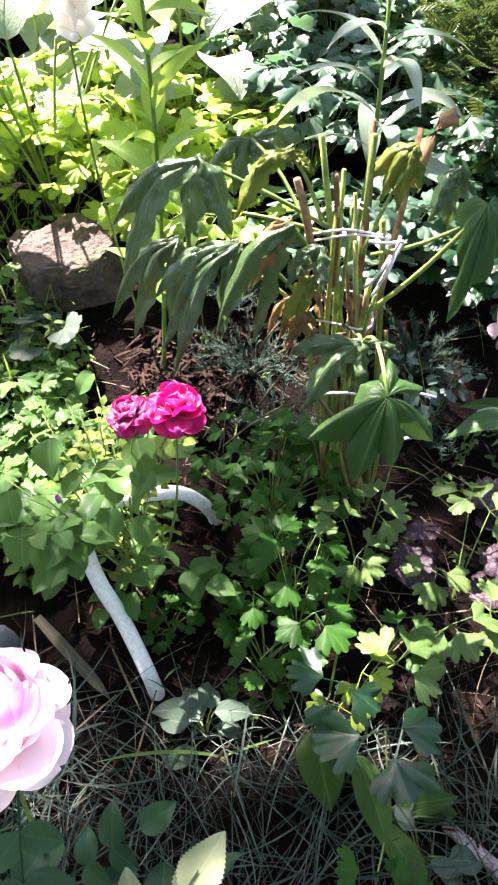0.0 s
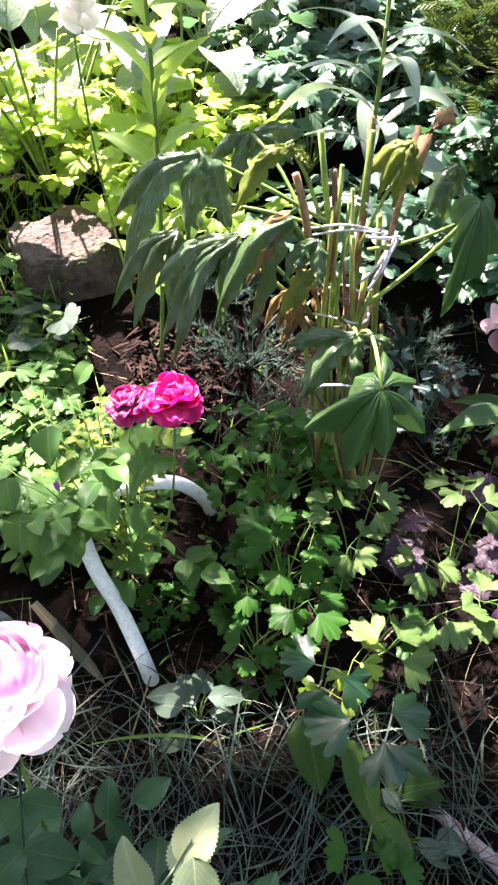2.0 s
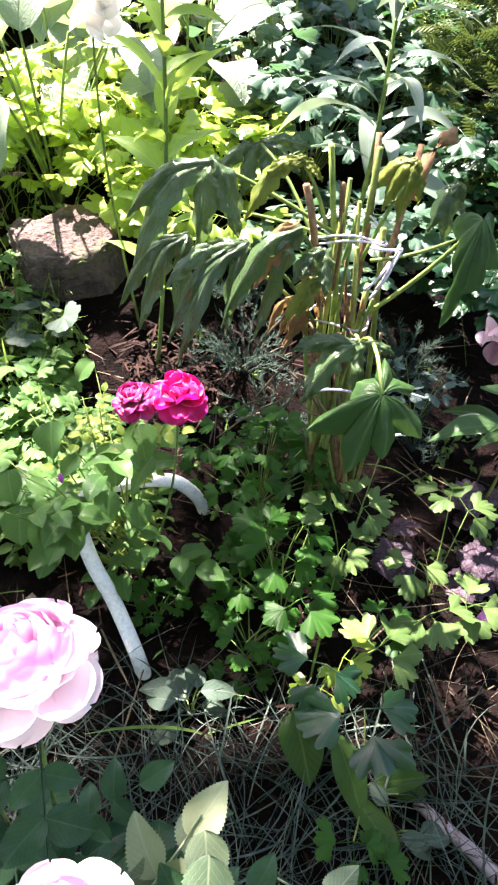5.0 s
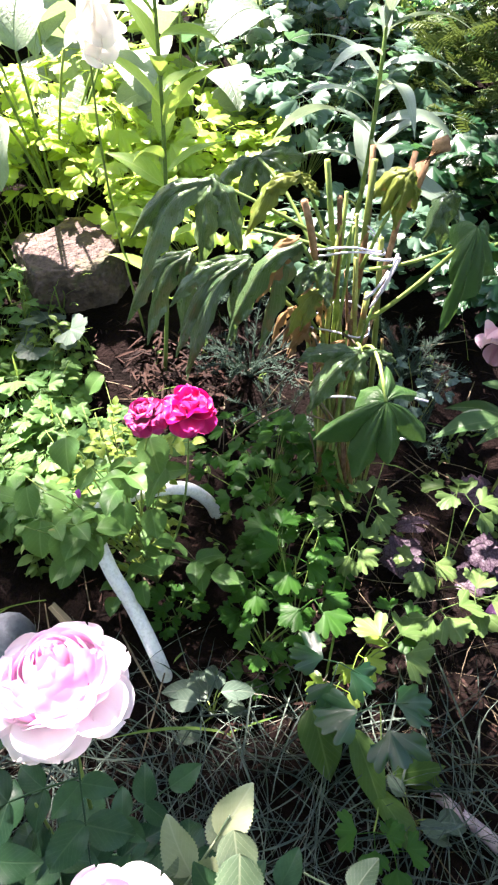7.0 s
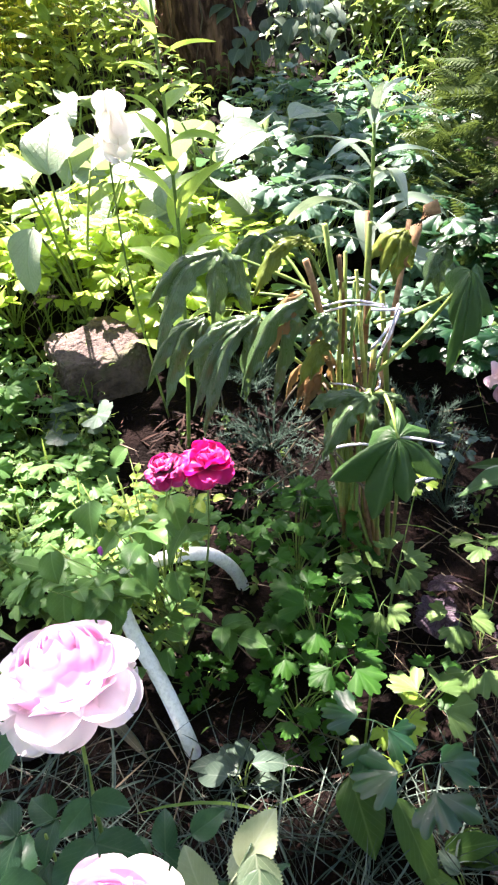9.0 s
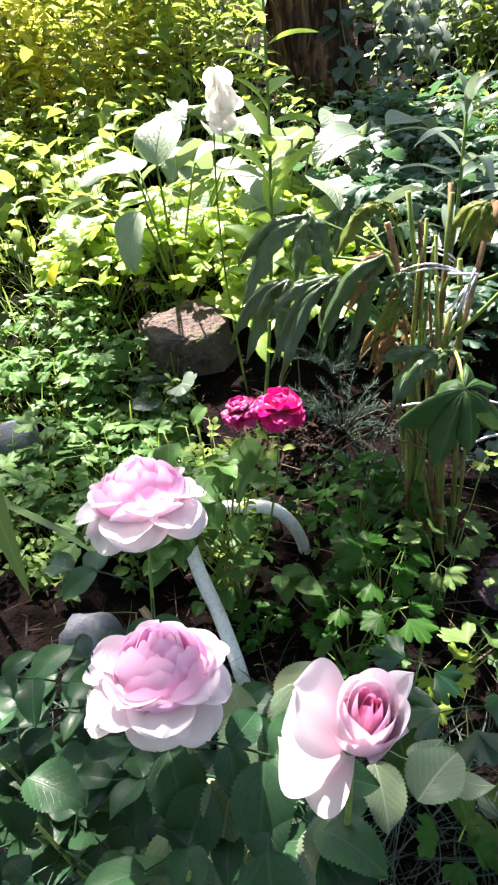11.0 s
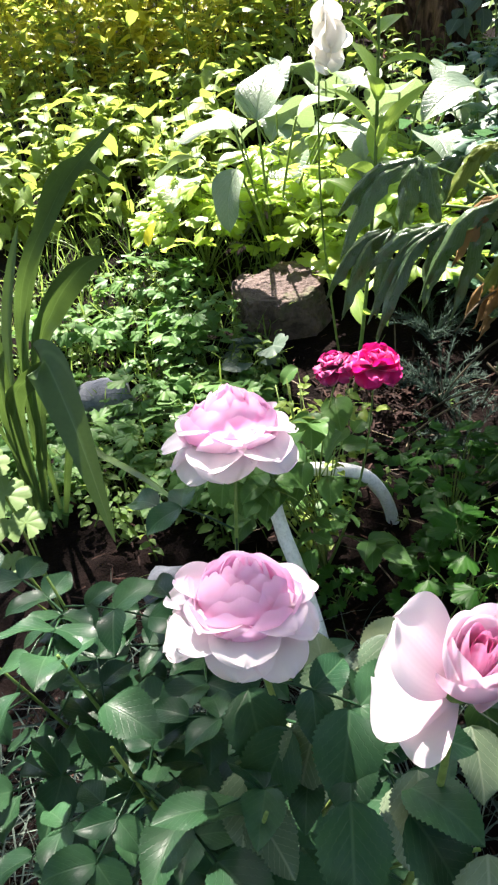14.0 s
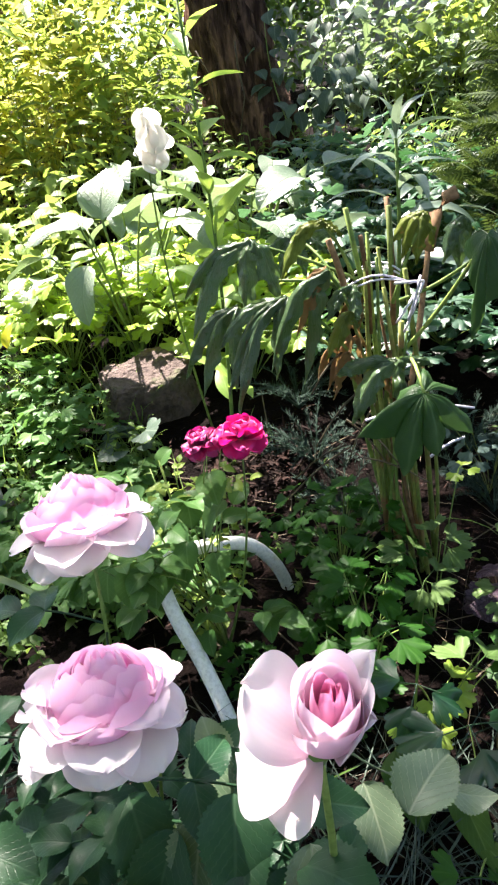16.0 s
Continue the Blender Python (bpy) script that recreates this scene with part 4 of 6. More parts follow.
def spray(parent, points, r0, leaves, meshes, scale=1.0, stem=M_STEMG, reach=9.0):
    """A cane through the points with leaves set round it."""
    put("stem", Sheet().add(tube(points, r0, r0 * 0.4, 7)).mesh("stem", stem), parent)
    n = len(points)
    for i in range(leaves):
        t = U(0.12, 0.93) * (n - 1)
        k = min(int(t), n - 2)
        p = Vector(points[k]).lerp(Vector(points[k + 1]), t - k)
        az = U(-180, 180)
        tip = p + 0.12 * heading(az)
        if tip.y > reach or (tip.y < -0.13 and tip.x > -0.16) or tip.y < -0.19 or (tip.y < -0.06 and tip.x > -0.08 and tip.z > 0.36) or (tip.x > 0.03 and tip.z > 0.28 and tip.y < 0.3) or (tip.x > -0.12 and tip.y > 0.07 and tip.z > 0.34 and tip.y < 0.3):
            continue
        put("leaf", rnd.choice(meshes), parent, aim(p, heading(az, U(-12, 30)), U(-25, 25), scale * U(0.75, 1.15)))


def build_pink_rose():
    rnd.seed(23)
    base = Vector((-0.14, 0.02, ground_z(-0.14, 0.02)))
    c = thing("pink_rose_bush", base, "rose bush with three pale pink blossoms and dark leaves", "rose bush")
    A, B, C = Vector((-0.179, 0.141, 0.617)), Vector((-0.121, -0.002, 0.595)), Vector((-0.003, -0.045, 0.609))
    full_rose(c, A, 0.0365, (-11, -3), 1)
    full_rose(c, B, 0.0325, (-12, 3), 2)
    rosette(c, C, 0.030, HALF, (10, 4), 3, name="half_open_blossom", single=True)
    bud = [o for o in bpy.data.objects if o.name == "half_open_blossom"][0]
    bud["label"] = "half-open pale pink rose with a deep pink heart"
    for k, (az, r, h, span, flare, mat) in enumerate(BUD):
        ob = new("petal", Sheet().add(wrap_petal(0.0145 * r, 0.035 * h, span, flare, 970 + k)).mesh("petal", mat))
        ob.parent = bud
        ob.matrix_basis = Matrix.Translation((0.005, 0, 0)) @ Matrix.Rotation(radians(-az), 4, "Z")
    spray(c, arc(base + Vector((-0.02, 0.02, -0.02)), A - Vector((0, 0, 0.03)), 0.02, 9, (-1, 0.4, 0)), 0.0034, 14, ROSE_LEAVES, reach=0.19)
    spray(c, arc(base + Vector((0.01, 0, -0.02)), B - Vector((0, 0, 0.03)), 0.025, 9, (1, 0, 0)), 0.0045, 14, ROSE_LEAVES)
    spray(c, arc(base + Vector((0.03, -0.01, -0.02)), C - Vector((0, 0, 0.01)), 0.03, 9, (1, 0.3, 0)), 0.0045, 10, ROSE_LEAVES)
    for p, q in (((-0.03, 0, 0), (-0.33, 0.06, 0.50)), ((-0.02, 0, 0), (-0.26, -0.02, 0.52)), ((-0.02, 0.02, 0), (-0.22, 0.10, 0.46)), ((0, 0, 0), (-0.13, 0.05, 0.47)), ((0.02, 0, 0), (-0.05, -0.03, 0.50)),
                 ((0.02, 0, 0), (0.02, -0.03, 0.44)), ((0.02, -0.02, 0), (0.07, -0.06, 0.36)), ((-0.03, -0.02, 0), (-0.20, -0.06, 0.50)), ((0.0, -0.02, 0), (-0.09, -0.08, 0.52)), ((0, 0, 0), (-0.36, 0.0, 0.46))):
        spray(c, arc(base + Vector(p), q, 0.04, 8, (-0.5, 0.2, 0.6)), 0.003, 12 if q[0] < -0.1 else 7, ROSE_LEAVES, reach=0.15)
    big = [Sheet().add(rose_leaflet(950 + i, 0.050, 0.039)).mesh("rose_leaf", M_ROSELEAF) for i in range(3)]
    for k, (p, az, el) in enumerate((((-0.13, 0.0, 0.50), 150, -20), ((-0.06, -0.01, 0.52), 175, -25), ((-0.05, -0.06, 0.515), 165, -30), ((-0.275, -0.03, 0.49), 20, 25), ((-0.235, -0.02, 0.475), 100, -5), ((-0.095, -0.02, 0.50), -160, -30), ((-0.02, -0.05, 0.50), 120, -35))):
        put("leaf", big[k % 3], c, aim(p, heading(az, el), U(-15, 15), U(0.95, 1.1)))
    # single leaflets in the sunlit colour, set among the dark leaves
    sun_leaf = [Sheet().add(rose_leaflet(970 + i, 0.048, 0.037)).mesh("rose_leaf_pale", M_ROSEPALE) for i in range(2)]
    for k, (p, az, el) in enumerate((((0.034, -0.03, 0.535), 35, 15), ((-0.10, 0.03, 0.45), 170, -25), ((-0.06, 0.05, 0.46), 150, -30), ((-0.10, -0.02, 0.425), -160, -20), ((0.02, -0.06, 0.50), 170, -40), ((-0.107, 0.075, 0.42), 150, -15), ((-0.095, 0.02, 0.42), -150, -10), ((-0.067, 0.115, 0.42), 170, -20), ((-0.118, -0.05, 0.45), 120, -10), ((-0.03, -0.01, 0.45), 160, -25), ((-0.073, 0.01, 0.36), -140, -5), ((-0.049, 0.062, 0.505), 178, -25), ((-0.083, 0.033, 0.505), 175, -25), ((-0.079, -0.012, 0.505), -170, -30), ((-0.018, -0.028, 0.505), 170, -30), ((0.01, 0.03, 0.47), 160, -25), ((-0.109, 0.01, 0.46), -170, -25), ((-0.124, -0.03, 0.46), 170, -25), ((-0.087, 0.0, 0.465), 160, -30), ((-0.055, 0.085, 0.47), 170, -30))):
        put("leaf", sun_leaf[k % 2], c, aim(p, heading(az, el), U(-15, 15), U(0.9, 1.05)), "leaf coloured pale as if in the sun")
    put("leaf", rose_leaf_mesh("young_rose_leaf_sunlit", M_ROSEYOUNG, 77, 3, 0.046), c, aim((-0.125, 0.015, 0.40), heading(38, 24), 8, 1.05), "young leaf of three leaflets, coloured pale as if sunlit")
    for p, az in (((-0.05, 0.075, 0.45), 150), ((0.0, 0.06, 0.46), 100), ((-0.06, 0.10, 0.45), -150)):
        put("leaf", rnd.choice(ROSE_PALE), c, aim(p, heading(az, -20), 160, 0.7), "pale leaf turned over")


build_pink_rose()


def build_red_rose():
    base = Vector((-0.24, 0.60, ground_z(-0.24, 0.6)))
    c = thing("crimson_rose_bush", base, "small rose bush with two crimson blossoms and spotted leaves", "rose bush")
    r1, r2 = Vector((-0.152, 0.622, 0.417)), Vector((-0.208, 0.612, 0.416))
    rosette(c, r1, 0.039, REDFULL, (10, 8), 5, wavy=0.15)
    rosette(c, r2, 0.033, REDFADE, (4, -18), 6, name="fading_blossom", wavy=0.2)["label"] = "fading crimson rose"
    spray(c, arc(base, r1 - Vector((0, 0, 0.01)), 0.02, 8, (1, 0, 0)), 0.003, 3, SHRUB_LEAVES)
    spray(c, arc(base, r2 - Vector((0, 0, 0.01)), 0.02, 8, (-1, 0, 0)), 0.003, 5, SHRUB_LEAVES)
    for q in ((-0.34, 0.56, 0.30), (-0.40, 0.52, 0.27), (-0.44, 0.64, 0.25), (-0.31, 0.68, 0.36), (-0.40, 0.74, 0.30)):
        spray(c, arc(base, q, 0.03, 7, (-0.3, 0, 0.8)), 0.0022, 2, SHRUB_LEAVES)
    single = [Sheet().add(rose_leaflet(900 + i, 0.062, 0.054)).mesh("shrub_rose_leaf", M_REDROSELEAF) for i in range(3)]
    for k, (x, y, z) in enumerate(((-0.253, 0.60, 0.344), (-0.191, 0.60, 0.322), (-0.342, 0.54, 0.244), (-0.302, 0.54, 0.227), (-0.352, 0.54, 0.167), (-0.216, 0.63, 0.356), (-0.395, 0.56, 0.234), (-0.359, 0.66, 0.325), (-0.225, 0.60, 0.219), (-0.349, 0.87, 0.28), (-0.28, 0.61, 0.25), (-0.42, 0.60, 0.27), (-0.26, 0.58, 0.26), (-0.33, 0.60, 0.22))):
        tip = Vector((x, y, z))
        put("twig", Sheet().add(tube(arc(base + Vector((0, 0, 0.1)), tip, 0.02, 5), 0.0012, 0.0009, 4)).mesh("twig", M_STEMG), c)
        put("leaf", single[k % 3], c, aim(tip, heading(180 + U(-50, 50), -25), U(-20, 20), U(0.9, 1.1) * (0.85 if k > 7 else 1.0)))
    young = [rose_leaf_mesh("young_shrub_leaf_sunlit", M_SHRUBYOUNG, 80 + k, 5, 0.036) for k in range(3)]
    for q in ((-0.30, 0.72, 0.33), (-0.36, 0.76, 0.30), (-0.24, 0.74, 0.34), (-0.42, 0.72, 0.28), (-0.30, 0.66, 0.36), (-0.20, 0.68, 0.37)):
        spray(c, arc(base, q, 0.03, 7, (-0.3, 0, 0.8)), 0.002, 6, young, 0.62)


build_red_rose()


# ---- columbines and similar low plants ----
def trifoliate(name, material, seed, R=0.038, lobes=3, depth=0.24, stalk=0.034):
    sh = Sheet()
    for i, az in enumerate((0, 82, -82)):
        q = 1.0 if not az else 0.92
        m = Matrix.Rotation(radians(-az + U(-8, 8)), 4, "Z") @ Matrix.Rotation(radians(U(-14, 14)), 4, "Y") @ Matrix.Rotation(radians(U(-22, 8)), 4, "X") @ Matrix.Translation((0, stalk * U(0.3, 0.8), 0))
        sh.add(fan(R * q * U(0.90, 1.08), lobes, depth, 0.13, U(138, 156), 0.42, 48, 4, seed * 7 + i), m)
        sh.add(tube([(0, 0, 0), (stalk * 0.8 * math.sin(radians(az)), stalk * 0.8 * math.cos(radians(az)), 0.0)], 0.0007, 0.0006, 4, False))
    return sh.mesh(name, material)


COL = [trifoliate("columbine_leaf", M_COL, s) for s in range(4)]
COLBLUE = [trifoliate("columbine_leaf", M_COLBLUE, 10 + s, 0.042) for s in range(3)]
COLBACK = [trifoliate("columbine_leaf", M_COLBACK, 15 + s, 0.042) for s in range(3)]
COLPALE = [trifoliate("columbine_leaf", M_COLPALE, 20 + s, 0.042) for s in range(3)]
COLGOLD = [trifoliate("golden_sunlit_leaf", M_COLGOLD, 30 + s, 0.042) for s in range(4)]


# lit patches of the boulder, which no low plant shades
BOULDER_LIT = [Vector(p) for p in ((-0.49, 1.31, 0.29), (-0.55, 1.33, 0.30), (-0.45, 1.35, 0.28))]


def tuft(name, label, p, spread, height, n, meshes, stem=M_STEMG, scale=1.0, flat=20, group="", category="perennial plant", r=0.0013):
    """A low plant: thin stalks from one crown, each with a leaf on top."""
    base = Vector((p[0], p[1], ground_z(p[0], p[1])))
    c = thing(name, base, label, category, group)
    for i in range(n):
        a, q = U(0, 360), math.sqrt(U(0.02, 1))
        tip = base + Vector((spread[0] * q * math.sin(radians(a)), spread[1] * q * math.cos(radians(a)), height * U(0.45, 1.0) * (1 - 0.35 * q * q)))
        if any((tip + 0.05 * heading(a) - g).cross(to_sun).length < 0.06 for g in BOULDER_LIT):
            continue
        put("stalk", Sheet().add(tube(arc(base, tip, 0.02 * U(0, 1), 4), r, r * 0.8, 4, False)).mesh("stalk", stem), c)
        put("leaf", rnd.choice(meshes), c, aim(tip, heading(a + U(-60, 60), U(-flat, flat)), U(-25, 25), scale * U(0.7, 1.15)))
    return c


rnd.seed(31)
low = "columbines in the bed"
tuft("columbine", "lush green columbine with rounded lobed leaflets", (-0.03, 0.78), (0.13, 0.15), 0.21, 26, COL, group=low)
tuft("columbine", "lush green columbine with rounded lobed leaflets", (0.01, 0.60), (0.07, 0.09), 0.17, 13, COL, group=low)
tuft("columbine", "green columbine growing by the stems' foot", (-0.03, 0.47), (0.06, 0.07), 0.12, 11, COL, scale=0.8, group=low)
tuft("columbine", "small columbine seedling on bare soil", (-0.19, 0.52), (0.06, 0.03), 0.08, 9, COL, scale=0.7, group=low)
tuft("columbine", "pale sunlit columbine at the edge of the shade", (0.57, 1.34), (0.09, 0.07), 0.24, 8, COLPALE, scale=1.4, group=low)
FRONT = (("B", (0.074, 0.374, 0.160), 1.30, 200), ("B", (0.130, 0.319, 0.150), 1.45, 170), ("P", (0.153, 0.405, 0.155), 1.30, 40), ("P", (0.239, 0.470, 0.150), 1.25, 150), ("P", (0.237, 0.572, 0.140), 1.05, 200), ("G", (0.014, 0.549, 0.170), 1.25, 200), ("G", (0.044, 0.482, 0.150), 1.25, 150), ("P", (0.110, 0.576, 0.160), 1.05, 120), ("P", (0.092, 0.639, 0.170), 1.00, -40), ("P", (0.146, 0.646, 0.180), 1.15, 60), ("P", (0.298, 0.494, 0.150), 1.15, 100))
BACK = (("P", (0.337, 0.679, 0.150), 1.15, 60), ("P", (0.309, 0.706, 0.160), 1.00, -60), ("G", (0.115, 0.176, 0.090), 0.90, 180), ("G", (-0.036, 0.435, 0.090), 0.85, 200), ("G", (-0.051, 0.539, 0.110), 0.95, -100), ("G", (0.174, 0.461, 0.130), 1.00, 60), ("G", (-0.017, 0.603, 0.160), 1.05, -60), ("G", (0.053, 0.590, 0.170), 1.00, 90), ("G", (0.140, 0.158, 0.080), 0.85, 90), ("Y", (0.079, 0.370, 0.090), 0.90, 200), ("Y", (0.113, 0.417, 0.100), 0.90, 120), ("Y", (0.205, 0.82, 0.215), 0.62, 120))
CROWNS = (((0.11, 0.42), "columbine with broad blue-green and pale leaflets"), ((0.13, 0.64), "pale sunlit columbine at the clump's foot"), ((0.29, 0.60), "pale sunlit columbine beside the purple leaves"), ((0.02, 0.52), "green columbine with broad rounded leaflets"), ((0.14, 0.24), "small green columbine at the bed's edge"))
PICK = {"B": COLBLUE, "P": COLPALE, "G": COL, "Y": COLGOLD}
for j, ((x, y), words) in enumerate(CROWNS):
    foot = Vector((x, y, ground_z(x, y)))
    plant = thing("columbine", foot, words, "perennial plant", low)
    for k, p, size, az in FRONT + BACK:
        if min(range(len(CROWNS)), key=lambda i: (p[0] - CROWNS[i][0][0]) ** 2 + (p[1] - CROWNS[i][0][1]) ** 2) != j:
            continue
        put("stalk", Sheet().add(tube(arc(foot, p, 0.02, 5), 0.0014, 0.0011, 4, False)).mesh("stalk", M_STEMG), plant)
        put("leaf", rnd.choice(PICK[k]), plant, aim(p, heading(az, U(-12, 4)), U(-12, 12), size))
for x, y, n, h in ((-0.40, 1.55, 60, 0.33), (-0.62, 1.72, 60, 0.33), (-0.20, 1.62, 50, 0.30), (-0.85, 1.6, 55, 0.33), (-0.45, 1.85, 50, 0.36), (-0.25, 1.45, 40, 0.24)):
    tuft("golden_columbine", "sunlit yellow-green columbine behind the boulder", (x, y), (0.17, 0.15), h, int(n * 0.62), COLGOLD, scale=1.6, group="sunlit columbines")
# sunlit leaf colour left of x = 0.35, dark shaded colour beyond
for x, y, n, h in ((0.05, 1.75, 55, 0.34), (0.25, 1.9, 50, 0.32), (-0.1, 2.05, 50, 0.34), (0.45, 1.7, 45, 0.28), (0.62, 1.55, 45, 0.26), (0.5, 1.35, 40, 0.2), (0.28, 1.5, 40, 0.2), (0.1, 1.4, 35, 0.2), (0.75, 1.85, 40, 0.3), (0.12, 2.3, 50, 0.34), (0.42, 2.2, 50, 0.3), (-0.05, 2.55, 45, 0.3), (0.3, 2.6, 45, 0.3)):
    tuft("back_columbine", "blue-green columbine behind the clump, light put into its leaf colour", (x, y), (0.18, 0.16), h, int(n * 0.65), COLBACK if x < 0.35 else COLBLUE, scale=1.55, group="columbines behind the clump")
ELDER = [trifoliate("elder_leaf", M_ELDER, 40 + q) for q in range(4)]
for x, y, n, h in ((-0.75, 1.25, 45, 0.16), (-0.95, 1.4, 45, 0.18), (-0.6, 1.02, 35, 0.14), (-0.80, 1.05, 40, 0.16), (-1.1, 1.2, 45, 0.18), (-0.45, 0.92, 40, 0.14), (-0.5, 0.75, 35, 0.14), (-0.65, 0.85, 35, 0.15), (-0.38, 0.78, 30, 0.16), (-0.9, 0.8, 40, 0.16), (-1.05, 0.95, 40, 0.16), (-0.95, 0.62, 35, 0.14)):
    tuft("ground_elder", "low weeds with divided green leaves", (x, y), (0.14, 0.12), h, int(n * 0.6), ELDER, scale=1.25, group="weeds by the boulder", category="weed")

GERANIUM = [Sheet().add(fan(0.034, 7, 0.16, 0.07, 330, 0.4, 70, 5, 60 + q)).mesh("geranium_leaf", M_GERANIUM) for q in range(2)]
foot = Vector((-0.66, 0.36, ground_z(-0.66, 0.36)))
geranium = thing("geranium", foot, "pale scalloped geranium leaves in the sun", "perennial plant")
for k, (p, az, el, size) in enumerate((((-0.645, 0.33, 0.33), -43, 32, 1.1), ((-0.69, 0.31, 0.27), -60, 28, 1.0), ((-0.605, 0.31, 0.30), -20, 30, 0.9), ((-0.675, 0.35, 0.37), -50, 40, 0.9), ((-0.62, 0.27, 0.25), -10, 20, 0.8), ((-0.70, 0.25, 0.24), -40, 25, 0.8))):
    put("stalk", Sheet().add(tube(arc(foot, p, 0.03, 5), 0.002, 0.0015, 5)).mesh("stalk", M_STEMG), geranium)
    put("leaf", GERANIUM[k % 2], geranium, aim(p, heading(az, el), U(-12, 12), size))
GREYFAN = [Sheet().add(fan(0.06, 5, 0.16, 0.05, 250, 0.3, 40, 4, 75 + q)).mesh("grey_leaf", M_BLUELEAF) for q in range(2)]
tuft("grey_perennial", "pale grey-green lobed leaves in front of the boulder", (-0.543, 1.150), (0.08, 0.07), 0.19, 11, GREYFAN, scale=0.72)
solo("violet_bud", Sheet().add(petal(0.016, 0.009, 0.6, 60, 90, 5)).mesh("violet_bud", petal_mat("violet_petal", (0.35, 0.05, 0.35), (0.5, 0.1, 0.5))), "tiny violet bud on the rose bush", "flower bud", m=Matrix.Translation((-0.307, 0.530, 0.330)))
solo("yellow_leaf", Sheet().add(blade(0.07, 0.035, ovate, 8, 2, 0.2, 20, -40, seed=5)).mesh("yellow_leaf", leaf_mat("yellowed_leaf", (0.55, 0.50, 0.03), (0.70, 0.62, 0.05), (0.7, 0.65, 0.2), 0.3, 5, 0.5, 0.5, (0.9, 0.8, 0.05))), "bright yellow leaf among the weeds", "leaf", m=aim((-0.893, 1.33, 0.39), heading(20, 65), 0, 1.1))

# heuchera
HEUCH = [Sheet().add(fan(0.050, 7, 0.16, 0.07, 335, 0.6, 84, 6, s)).mesh("heuchera_leaf", M_HEUCH) for s in range(3)]
for x, y, n in ((0.25, 0.66, 4), (0.38, 0.64, 5), (0.41, 0.76, 6)):
    tuft("heuchera", "purple-grey heuchera with dark-veined leaves", (x, y), (0.05, 0.05), 0.11, n, HEUCH, M_TWIG, 0.85, 22, "heucheras")


# ---- hostas, lilies and tall stems ----
def leaf_meshes(name, mat, L, W, prof, count, seed, bend=(20, -50), fold=0.25, n=9, m=2, ruffle=0.03):
    return [Sheet().add(blade(L * U(0.85, 1.15), W * U(0.85, 1.15), prof, n, m, fold, bend[0] + U(-8, 8), bend[1] + U(-15, 15), ruffle=ruffle, twist=U(-20, 20), seed=seed + i)).mesh(name, mat) for i in range(count)]


HOSTA = leaf_meshes("hosta_leaf", M_HOSTA, 0.20, 0.145, ovate, 4, 200, (15, -60), 0.2, 12, 4, 0.04)
for x, y, n, h in ((-0.66, 1.84, 9, 0.36), (-0.30, 1.85, 9, 0.38), (-0.9, 1.75, 8, 0.35), (-0.05, 2.0, 8, 0.4), (-0.55, 2.05, 9, 0.42), (-0.25, 2.2, 8, 0.36), (-0.8, 2.3, 8, 0.36)):
    tuft("hosta", "hosta with broad pale sunlit leaves", (x, y), (0.17, 0.15), h, n, HOSTA, M_STEMG, 1.0, 15, "hostas", r=0.004)


def build_near_hosta():
    rnd.seed(37)
    base = Vector((-0.62, 1.60, ground_z(-0.62, 1.6)))
    c = thing("hosta", base, "hosta with large corrugated pale leaves beside the boulder", "perennial plant", "hostas")
    broad = [Sheet().add(blade(0.20, 0.155, ovate, 16, 5, 0.16, 12, (-45, -30)[k], ruffle=0.05, seed=230 + k)).mesh("hosta_leaf", M_HOSTA) for k in range(2)]
    for p, az, el, size, roll in (((-0.625, 1.38, 0.57), -150, -55, 0.95, 0), ((-0.60, 1.50, 0.66), 10, 62, 1.05, 0), ((-0.66, 1.48, 0.655), -100, -4, 1.05, -12), ((-0.75, 1.45, 0.59), -95, -8, 0.85, 8),
                                  ((-0.50, 1.52, 0.66), 60, 25, 0.9, 0), ((-0.45, 1.60, 0.62), 120, 5, 0.9, -10), ((-0.40, 1.72, 0.70), 150, 10, 1.0, 10), ((-0.72, 1.68, 0.62), -60, 25, 0.95, 10)):
        put("stalk", Sheet().add(tube(arc(base, p, 0.04, 6), 0.0045, 0.003, 6)).mesh("stalk", M_STEMG), c)
        put("leaf", rnd.choice(broad), c, aim(p, heading(az, el), roll, size * 0.85))


build_near_hosta()


def leafy_stem(name, label, p, top, n, meshes, stem, r=0.004, el=(-5, 35), scale=1.0, group="", first=0.1, bow=0.02, category="perennial plant"):
    base = Vector((p[0], p[1], ground_z(p[0], p[1])))
    c = thing(name, base, label, category, group)
    pts = arc(base, top, bow, 10, (1, 0, 0))
    put("stem", Sheet().add(tube(pts, r, r * 0.5, 7)).mesh("stem", stem), c)
    for i in range(n):
        t = first + (0.99 - first) * i / max(1, n - 1)
        k = min(int(t * 10), 9)
        q = pts[k].lerp(pts[k + 1], t * 10 - k)
        put("leaf", rnd.choice(meshes), c, aim(q, heading(i * 137.5 + U(-20, 20), U(*el)), U(-20, 20), scale * U(0.8, 1.15) * (1.1 - 0.5 * t * t)))
    return c


BELL = leaf_meshes("stem_leaf", M_BELL, 0.135, 0.042, lance, 4, 300, (25, -25), 0.35)
leafy_stem("tall_stem", "tall green stem with bright lance-shaped leaves", (-0.285, 1.12), (-0.222, 1.10, 1.05), 30, BELL, M_STEMG, 0.005, (5, 45), first=0.2)
LILYL = leaf_meshes("lily_leaf", M_LILY, 0.27, 0.046, lance, 5, 320, (30, -50), 0.22, 14)
